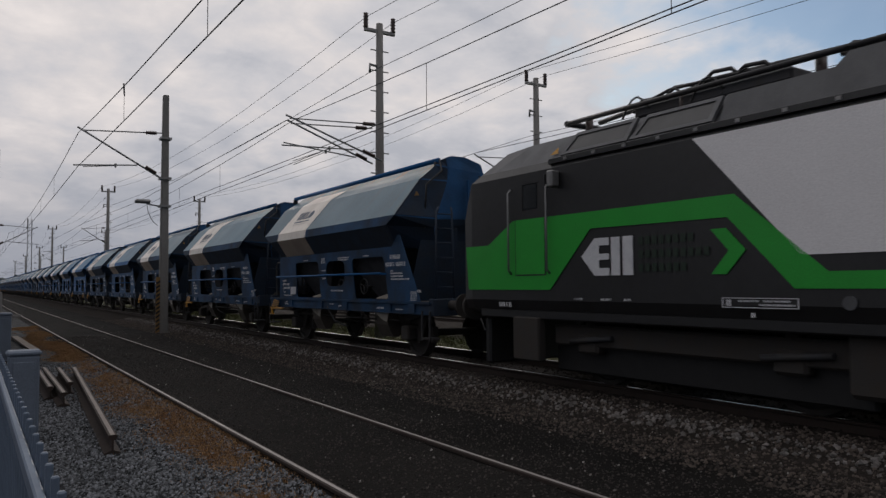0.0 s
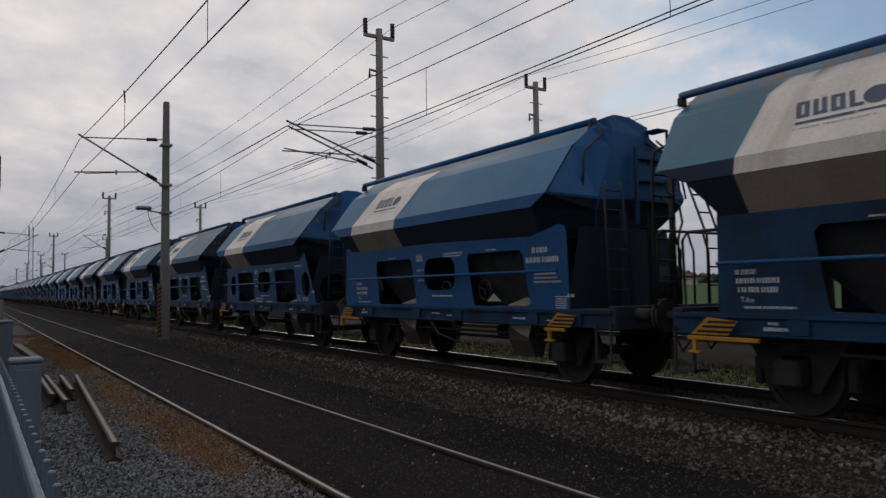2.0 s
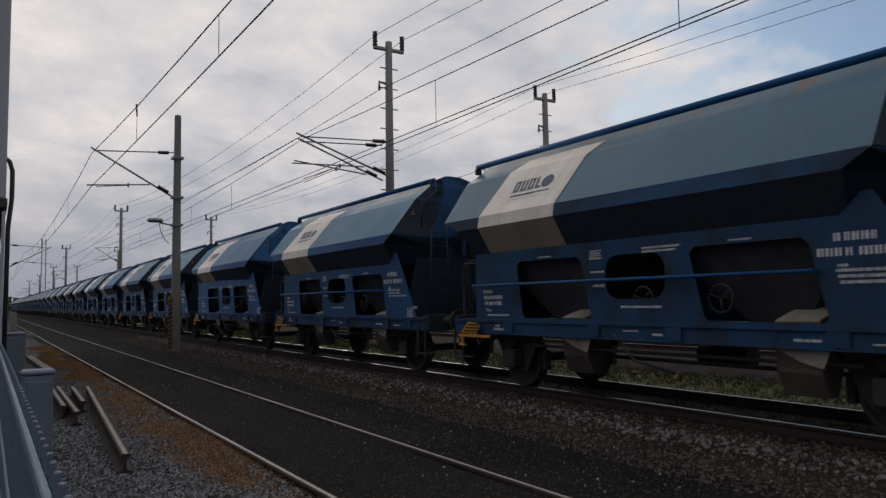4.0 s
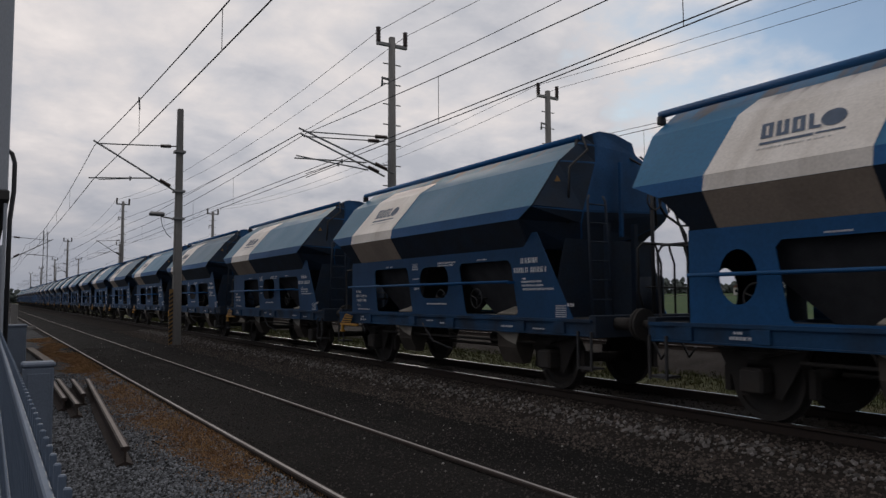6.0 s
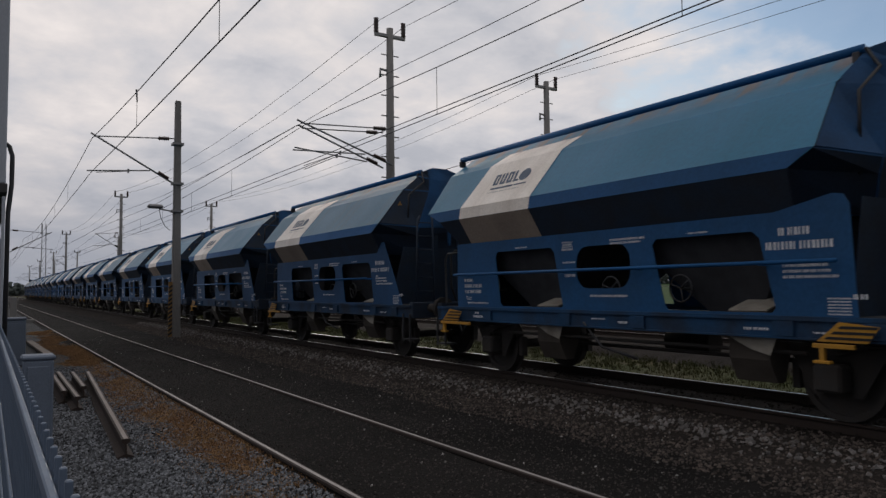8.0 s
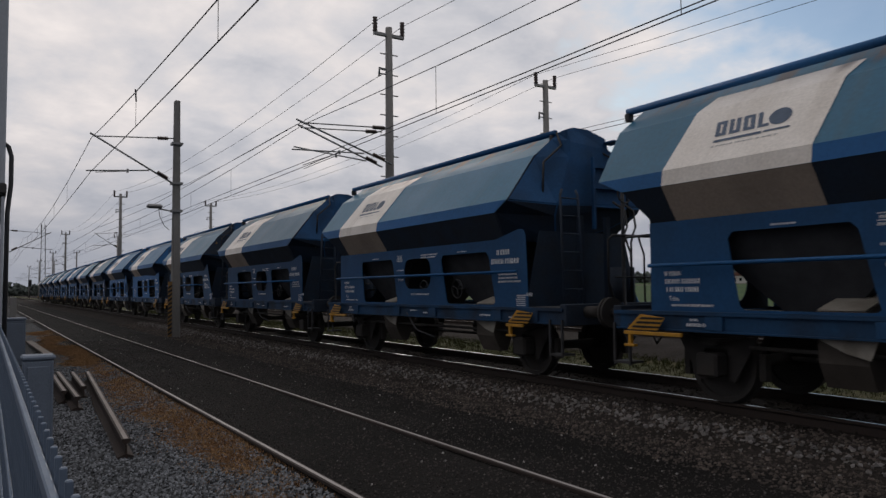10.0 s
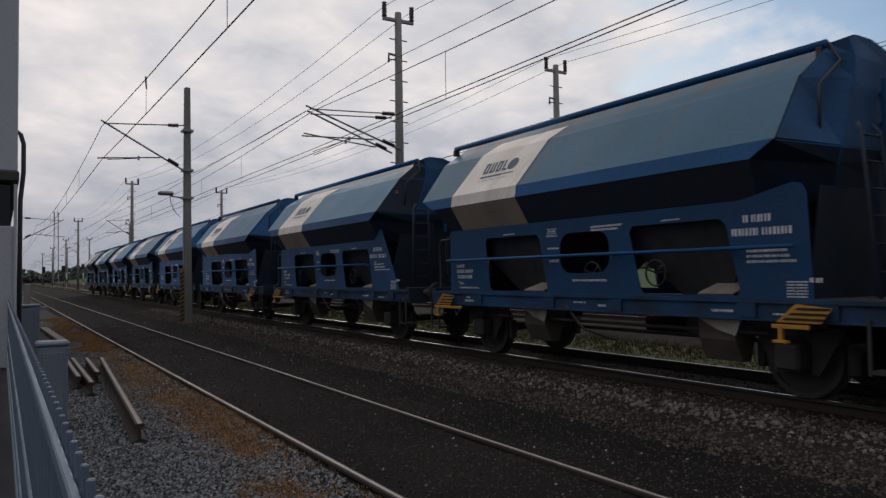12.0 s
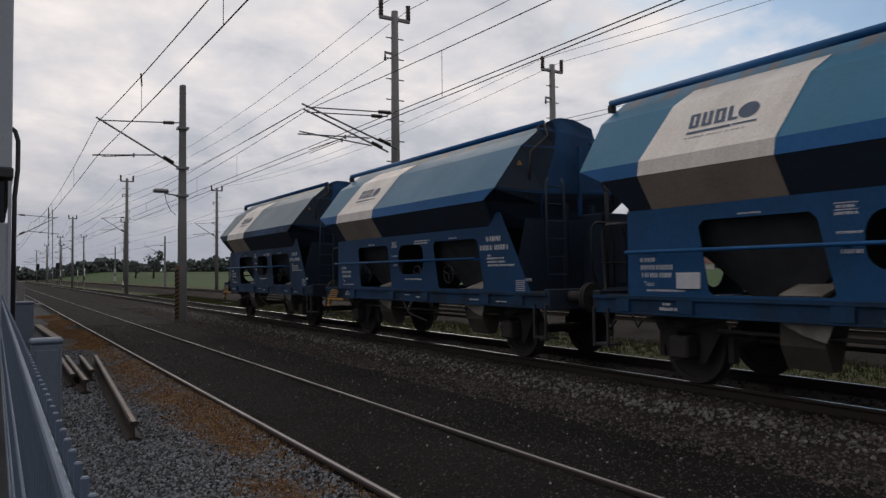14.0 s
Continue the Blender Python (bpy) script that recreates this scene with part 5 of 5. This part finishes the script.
# ------------------------------------------------------------ fence, cabinets and building beside the viewer
def fence():
    f = thing("bar_fence", "grey-blue metal bar fence along the gravel", "fence", at=pose(0.125, 0, -0.12))
    for z, w in ((1.27, 0.016), (0.74, 0.012), (0.34, 0.012), (0.10, 0.012)):
        part("rail", boxes((-0.004 - w, -0.002, -2.0, 26.0, z - 0.02, z + 0.02), bevel=0.004), FENCE_GREY, f, "grey fence rail")
    one = finish(boxes((0.0, 0.014, -0.007, 0.007, 0.04, 1.335), bevel=0.003), "bar", FENCE_GREY)
    for k in range(240):
        ob = new("bar", one)
        ob.parent = f
        ob.location.y = -1.9 + k * 0.112
    return f


fence()


def cabinet(x, y, w, h, label):
    c = thing("cable_cabinet", label, "cabinet", group="cable cabinets", at=pose(x, y, -0.12))
    part("body", boxes((-w / 2, w / 2, -w * 0.45, w * 0.45, 0, h - 0.06), bevel=0.015), CABINET_GREY, c)
    part("lid", boxes((-w / 2 - 0.02, w / 2 + 0.02, -w * 0.48, w * 0.48, h - 0.06, h), bevel=0.02), CABINET_GREY, c, "overhanging grey lid")
    part("door", boxes((-w / 2 + 0.04, w / 2 - 0.04, -w * 0.45 - 0.012, -w * 0.45, 0.12, h - 0.12), bevel=0.005), CABINET_GREY, c)


cabinet(0.50, 9.15, 0.295, 0.99, "grey plastic cable cabinet beside the fence")
cabinet(0.52, 19.5, 0.55, 1.1, "larger grey cable cabinet farther along the fence")


def old_rail(x0, y0, x1, y1, up_z, label):
    a = math.atan2(x1 - x0, y1 - y0)
    n = math.hypot(x1 - x0, y1 - y0)
    ob = part("old_rail", rail_bm(0, n, k=1.12), [RAIL_RUST, OLD_RAIL])
    ob.matrix_basis = pose(x0, y0, up_z + 0.03, 0, 0, -math.degrees(a))
    return tagged(ob, label, "rail", "old rails on the gravel")


old_rail(1.21, 7.85, 1.62, 14.9, 0.06, "old rusty rail length lying on the gravel")
old_rail(1.12, 11.4, 1.16, 15.2, 0.06, "short old rail length lying on the gravel")
old_rail(1.32, 12.6, 1.38, 15.0, 0.06, "short rusty rail offcut lying on the gravel")
old_rail(1.02, 12.2, 1.05, 15.6, 0.06, "short rusty rail offcut lying on the gravel")
plank = part("timber_plank", boxes((-0.1, 0.1, 0, 7.0, -0.1, -0.02), bevel=0.01), WOOD)
plank.matrix_basis = pose(1.42, 20.5, 0.0, 0, 0, 1.5)
tagged(plank, "weathered timber plank lying on the gravel", "plank")


def building():
    b = thing("trackside_building", "pale clad trackside building with a dark downpipe", "building", at=pose(0, 0, -0.12))
    x1, y0 = 0.27, 16.0
    part("upper_wall", boxes((-6.0, x1, y0, 30.0, 3.75, 8.5), bevel=0.02), CLADDING, b, "pale metal cladding")
    for k in range(12):
        part("cladding_joint", boxes((x1, x1 + 0.012, y0 + 0.6 + k * 1.1, y0 + 0.63 + k * 1.1, 3.8, 8.45)), CLADDING, b)
    part("ledge", boxes((-6.0, x1 + 0.03, y0 - 0.05, 30.0, 3.56, 3.75), bevel=0.02), DARK_STEEL, b, "dark ledge")
    part("window_band", boxes((-6.0, x1 - 0.12, y0 + 0.15, 30.0, 2.7, 3.5)), GLASS, b, "dark window band")
    part("lower_wall", boxes((-6.0, x1 - 0.02, y0 + 0.02, 30.0, 0, 2.7), bevel=0.02), CLADDING, b)
    part("corner_post", boxes((x1 - 0.06, x1 + 0.0, y0 - 0.03, y0 + 0.06, 0, 3.5), bevel=0.01), CLADDING, b)
    part("downpipe", pipe([(x1 - 0.05, 16.1, 4.56), (x1 + 0.05, 16.1, 4.48), (x1 + 0.10, 16.1, 4.3), (x1 + 0.10, 16.1, 3.75), (x1 + 0.05, 16.1, 3.2), (x1 + 0.04, 16.1, 0.2)], 0.042, 10), DARK_STEEL, b, "dark bent downpipe")


building()

# ------------------------------------------------------------ field, trees, houses
def clump(bm, c, r, rn):
    ret = bmesh.ops.create_icosphere(bm, subdivisions=1, radius=r, matrix=Matrix.Translation(c) @ Matrix.Diagonal((1, 1, 0.8, 1)))
    for v in ret["verts"]:
        v.co += (v.co - Vector(c)) * rn.uniform(-0.35, 0.45)


def woodland():
    rn = np.random.RandomState(11)
    ico = bmesh.new()
    bmesh.ops.create_icosphere(ico, subdivisions=1, radius=1)
    base = np.array([v.co[:] for v in ico.verts])
    tris = np.array([[v.index for v in f.verts] for f in ico.faces])
    ico.free()
    line = [(-60, 520), (90, 470), (260, 360), (420, 200), (480, 0), (460, -200)]
    pos, rad = [], []
    for (x0, y0), (x1, y1) in zip(line, line[1:]):
        n = int(math.hypot(x1 - x0, y1 - y0) / 1.15)
        for k in range(n):
            x, y = x0 + (x1 - x0) * k / n + rn.uniform(-7, 7), y0 + (y1 - y0) * k / n + rn.uniform(-7, 7)
            h = 3.6 + 5.0 * (0.5 + 0.7 * noise.noise(Vector((x * 0.03, y * 0.03, 0)))) + rn.uniform(-0.8, 1.2)
            for q in range(18):
                u = q / 17
                spread = 0.6 + 2.6 * math.sin(math.pi * min(0.15 + 0.85 * u, 1))
                pos.append((x + rn.normal(0, spread * 0.6), y + rn.normal(0, spread * 0.6), height(x, y) - 0.3 + h * (0.04 + 0.95 * u)))
                rad.append(rn.uniform(0.5, 1.45))
    pos, rad = np.array(pos), np.array(rad)
    v = base[None] * rad[:, None, None] * rn.uniform(0.45, 1.5, (len(pos), len(base), 1)) + pos[:, None]
    f = tris[None] + (np.arange(len(pos)) * len(base))[:, None, None]
    me = bpy.data.meshes.new("woodland")
    me.from_pydata(v.reshape(-1, 3).tolist(), [], f.reshape(-1, 3).tolist())
    me.materials.append(LEAF)
    tagged(new("woodland", me), "dark line of far trees beyond the field", "trees", kind="stuff")


woodland()


def tree(x, y, h, label):
    t = thing("tree", label, "tree", group="trees in the field", at=pose(x, y, height(x, y) - 0.1))
    bm = pipe([(0, 0, -0.3), (0.15, 0, h * 0.4), (0, 0.1, h * 0.7)], 0.35, 8, 0.12)
    rn = random.Random(int(x * 7))
    for k in range(6):
        a = rn.uniform(0, 6.28)
        tube(bm, [(0.1, 0, h * (0.3 + 0.05 * k)), (math.cos(a) * h * 0.22, math.sin(a) * h * 0.22, h * (0.5 + 0.06 * k))], 0.1, 5, 0.03)
    part("trunk", bm, BARK, t)
    bm = bmesh.new()
    boughs = [(rn.uniform(0, 6.28), rn.uniform(0.05, 0.27) * h, rn.uniform(0.38, 0.92) * h, rn.uniform(0.07, 0.14) * h) for _ in range(16)]
    for a, d, z, size in boughs:
        for k in range(22):
            c = Vector((math.cos(a) * d, math.sin(a) * d, z)) + Vector((rn.gauss(0, 1), rn.gauss(0, 1), rn.gauss(0, 0.7))) * size * 0.55
            clump(bm, c, rn.uniform(0.016, 0.038) * h, rn)
    part("crown", bm, LEAF, t)


tree(43.3, 245.0, 9.0, "broad dark field tree with an uneven crown")
tree(41.5, 268.0, 6.5, "smaller dark field tree")


def house(x, y, w, d, h, rz):
    b = thing("house", "far pale house with a red-brown tiled gable roof", "house", group="far houses", at=pose(x, y, height(x, y) - 0.3, 0, 0, rz))
    part("wall", boxes((-w / 2, w / 2, -d / 2, d / 2, -0.4, h)), PLASTER, b)
    bm = bmesh.new()
    v = [bm.verts.new(p) for p in ((-w / 2 - 0.4, -d / 2 - 0.4, h - 0.1), (w / 2 + 0.4, -d / 2 - 0.4, h - 0.1), (w / 2 + 0.4, d / 2 + 0.4, h - 0.1), (-w / 2 - 0.4, d / 2 + 0.4, h - 0.1), (-w / 2 - 0.4, 0, h + d * 0.4), (w / 2 + 0.4, 0, h + d * 0.4))]
    for q in ((0, 1, 5, 4), (2, 3, 4, 5), (0, 4, 3), (1, 2, 5), (0, 3, 2, 1)):
        bm.faces.new([v[i] for i in q])
    part("roof", bm, TILE, b)
    for k in range(3):
        part("window", boxes((-w / 2 - 0.03, -w / 2, -d / 3 + k * d / 3 - 0.5, -d / 3 + k * d / 3 + 0.5, h * 0.4, h * 0.75)), GLASS, b)


house(269, 190, 8, 7, 3.6, 25)
house(258, 204, 6, 6, 3.0, -15)

def field_path():
    """A pale farm track that follows the lie of the field."""
    bm = bmesh.new()
    prev = None
    for k in range(36):
        x, y = 40 + 10.0 * k, 330 - 6.6 * k
        z = height(x, y) + 0.25
        cur = [bm.verts.new(p) for p in ((x, y - 2.2, z), (x, y + 2.2, z), (x, y + 2.2, z - 1.2), (x, y - 2.2, z - 1.2))]
        if prev:
            for i in range(4):
                bm.faces.new((prev[i], prev[(i + 1) % 4], cur[(i + 1) % 4], cur[i]))
        prev = cur
    ob = part("field_path", bm, mat("pale_field_path", (0.34, 0.31, 0.25), 0.95))
    tagged(ob, "pale path across the field", "path", kind="structure")


field_path()

tower = thing("lattice_tower", "tall grey lattice radio tower far along the line", "tower", at=pose(23.8, 410, -0.5))
for sx, sy in ((-1, -1), (1, -1), (1, 1), (-1, 1)):
    part("leg", pipe([(sx * 1.2, sy * 1.2, 0), (sx * 0.8, sy * 0.8, 36)], 0.13, 5), GALV, tower)
bm = bmesh.new()
for k in range(12):
    z = k * 3.0
    for s in (-1, 1):
        tube(bm, [(-1.1, s * 1.0, z), (1.0, s * 1.0, z + 3)], 0.06, 4)
        tube(bm, [(s * 1.0, -1.1, z), (s * 1.0, 1.0, z + 3)], 0.06, 4)
part("bracing", bm, GALV, tower)
part("antenna", boxes((-1.2, -0.9, -0.3, 0.3, 31, 36.5)), GALV, tower)


def marker_post(x, y, h):
    p = thing("marker_post", "thin white and black marker post by the track", "post", group="marker posts", at=pose(x, y, -0.4))
    part("pole", pipe([(0, 0, 0), (0, 0, h)], 0.08, 6), PLASTER, p)
    part("black_ring", pipe([(0, 0, h * 0.4), (0, 0, h * 0.6)], 0.085, 6), BLACK, p)


for x, y, h in ((14.0, 100.0, 1.3), (13.4, 140.0, 3.4), (15.4, 175.0, 3.4), (12.9, 186.0, 3.4)):
    marker_post(x, y, h)


def signal_post(x, y, h):
    p = thing("signal", "small dark trackside signal on a thin post", "signal", group="trackside signals", at=pose(x, y, -0.3))
    part("pole", pipe([(0, 0, 0), (0, 0, h)], 0.07, 8), DARK_STEEL, p)
    hd = part("signal_head", boxes((-0.38, 0.38, -0.12, 0.1, h - 0.6, h + 0.9), bevel=0.1), BLACK, p, "black signal head, unlit")
    part("hood", boxes((-0.16, 0.16, -0.34, -0.12, h + 0.42, h + 0.5), bevel=0.02), BLACK, hd)


for x, y in ((12.55, 190.0), (9.2, 205.0)):
    signal_post(x, y, 4.2)

gate = thing("stop_post", "weathered concrete stop post with a beam on the ground", "post", at=pose(1.28, 46.0, -0.12))
part("post", boxes((-0.16, 0.16, -0.14, 0.14, 0, 1.45), bevel=0.03), CONCRETE, gate)
part("beam", boxes((0.16, 1.05, -0.12, 0.12, 0, 0.2), bevel=0.02), CONCRETE, gate)

# ------------------------------------------------------------ loose stones and weeds
def stones(name, n, region, size, material, label, seed, z_at):
    rn = np.random.RandomState(seed)
    base = np.array([(1, 0, 0), (-1, 0, 0), (0, 1, 0), (0, -1, 0), (0, 0, 1), (0, 0, -1)], float)
    faces = np.array([(0, 2, 4), (2, 1, 4), (1, 3, 4), (3, 0, 4), (2, 0, 5), (1, 2, 5), (3, 1, 5), (0, 3, 5)])
    pos = np.array([region(rn) for _ in range(n)])
    sc = rn.uniform(size[0], size[1], (n, 1, 1)) * rn.uniform(0.6, 1.25, (n, 6, 1))
    ang = rn.uniform(0, 6.28, (n, 2))
    v = base[None] * sc
    c, s = np.cos(ang[:, :1]), np.sin(ang[:, :1])
    v = np.stack([v[..., 0] * c - v[..., 1] * s, v[..., 0] * s + v[..., 1] * c, v[..., 2] * 0.75], -1)
    c, s = np.cos(ang[:, 1:] * 0.2), np.sin(ang[:, 1:] * 0.2)
    v = np.stack([v[..., 0] * c - v[..., 2] * s, v[..., 1], v[..., 0] * s + v[..., 2] * c], -1)
    z = np.array([z_at(x, y) for x, y in pos])
    v += np.concatenate([pos, z[:, None]], 1)[:, None]
    f = faces[None] + (np.arange(n) * 6)[:, None, None]
    me = bpy.data.meshes.new(name)
    me.from_pydata(v.reshape(-1, 3).tolist(), [], f.reshape(-1, 3).tolist())
    me.materials.append(material)
    return tagged(new(name, me), label, "stones", kind="stuff")


def near_y(rn, a, b):
    """More stones near, fewer far; some behind the viewer."""
    if rn.uniform() < 0.1:
        return a - 9.0 * rn.uniform() ** 2
    return a + (b - a) * rn.uniform() ** 2.3


stones("gravel_stones", 70000, lambda rn: (rn.uniform(0.2, 2.3), near_y(rn, 2.0, 18.0)), (0.009, 0.025), GREY_STONE, "loose grey gravel beside the fence", 1, lambda x, y: height(x, y) + 0.004)
stones("cinder_stones", 46000, lambda rn: (rn.uniform(2.45, 6.2), near_y(rn, -1.0, 26.0)), (0.005, 0.016), CINDER_STONE, "small stones scattered over dark cinder", 2, lambda x, y: height(x, y) + 0.002)
stones("ballast_stones", 30000, lambda rn: (rn.uniform(5.4, 7.6), near_y(rn, -4.0, 40.0)), (0.012, 0.027), STONE, "brown ballast stones beside the main track", 3, lambda x, y: height(x, y) + 0.004)
stones("track_stones", 9000, lambda rn: (rn.uniform(7.55, 10.2), near_y(rn, -4.0, 40.0)), (0.02, 0.036), TRACK_STONE, "dark ballast stones between the rails", 9, lambda x, y: height(x, y) + 0.004)
stones("pale_ballast", 3600, lambda rn: (min(max(rn.normal(6.72, 0.2), 6.2), 7.5), near_y(rn, -4.0, 40.0)), (0.014, 0.042), PALE_STONE, "pale fresh ballast along the shoulder", 4, lambda x, y: height(x, y) + 0.012)

stones("light_chippings", 1000, lambda rn: (2.2 + 5.2 * rn.uniform() ** 0.6, near_y(rn, -1.0, 34.0)), (0.007, 0.018), LIGHT_STONE, "light stone chippings scattered over the dark ground", 21, lambda x, y: height(x, y) + 0.008)


def blades(name, spots, h, w, material, label, seed):
    rn = random.Random(seed)
    vs, fs = [], []
    for x, y, z in spots:
        for k in range(7):
            a, l = rn.uniform(0, 6.28), rn.uniform(0.3, 1.0)
            bx, by = x + rn.uniform(-0.05, 0.05), y + rn.uniform(-0.05, 0.05)
            hh = h * rn.uniform(0.5, 1.2)
            dx, dy = math.cos(a), math.sin(a)
            i = len(vs)
            vs += [(bx - dy * w, by + dx * w, z), (bx + dy * w, by - dx * w, z), (bx + dx * l * hh, by + dy * l * hh, z + hh)]
            fs.append((i, i + 1, i + 2))
    me = bpy.data.meshes.new(name)
    me.from_pydata(vs, [], fs)
    me.materials.append(material)
    return tagged(new(name, me), label, "weeds", kind="stuff")


rw = random.Random(3)
spots = []
while len(spots) < 46000:
    y = 3.0 + 32.0 * rw.random() ** 1.5
    x = rw.uniform(1.0, 2.34)
    n = noise.noise(Vector((x * 1.6, y * 0.55, 7))) + 0.5 * noise.noise(Vector((x * 5, y * 3, 2)))
    if rw.random() < min(max((n + 0.3) * 1.8, 0.06), 1) * math.exp(-((x - 1.98 - 0.08 * math.sin(y * 0.9)) / 0.29) ** 2):
        spots.append((x, y, height(x, y) - 0.005))
blades("dry_weeds", spots, 0.026, 0.005, WEED, "dry orange-brown weeds along the siding", 6)
spots = [(rw.uniform(11.2, 15.3), rw.uniform(-12, 75), -0.33) for _ in range(14000)]
blades("verge_grass", spots, 0.12, 0.008, GRASS, "yellow-green grass between the tracks", 8)

# ------------------------------------------------------------ movement
def motions():
    ticks = [0.0, 2.0, 4.0, 6.0, 8.0, 10.0, 12.0, 14.0]
    for j, w in enumerate(wagons):
        walk(w, [(t, pose(XC, LAST_Y - j * PITCH + SPEED * (14.0 - t) - (0.08 if t > 13 else 0.0), RAIL_TOP)) for t in ticks])
    walk(loco, [(t, pose(XC, 1.21 - SPEED * t, RAIL_TOP)) for t in ticks])


motions()
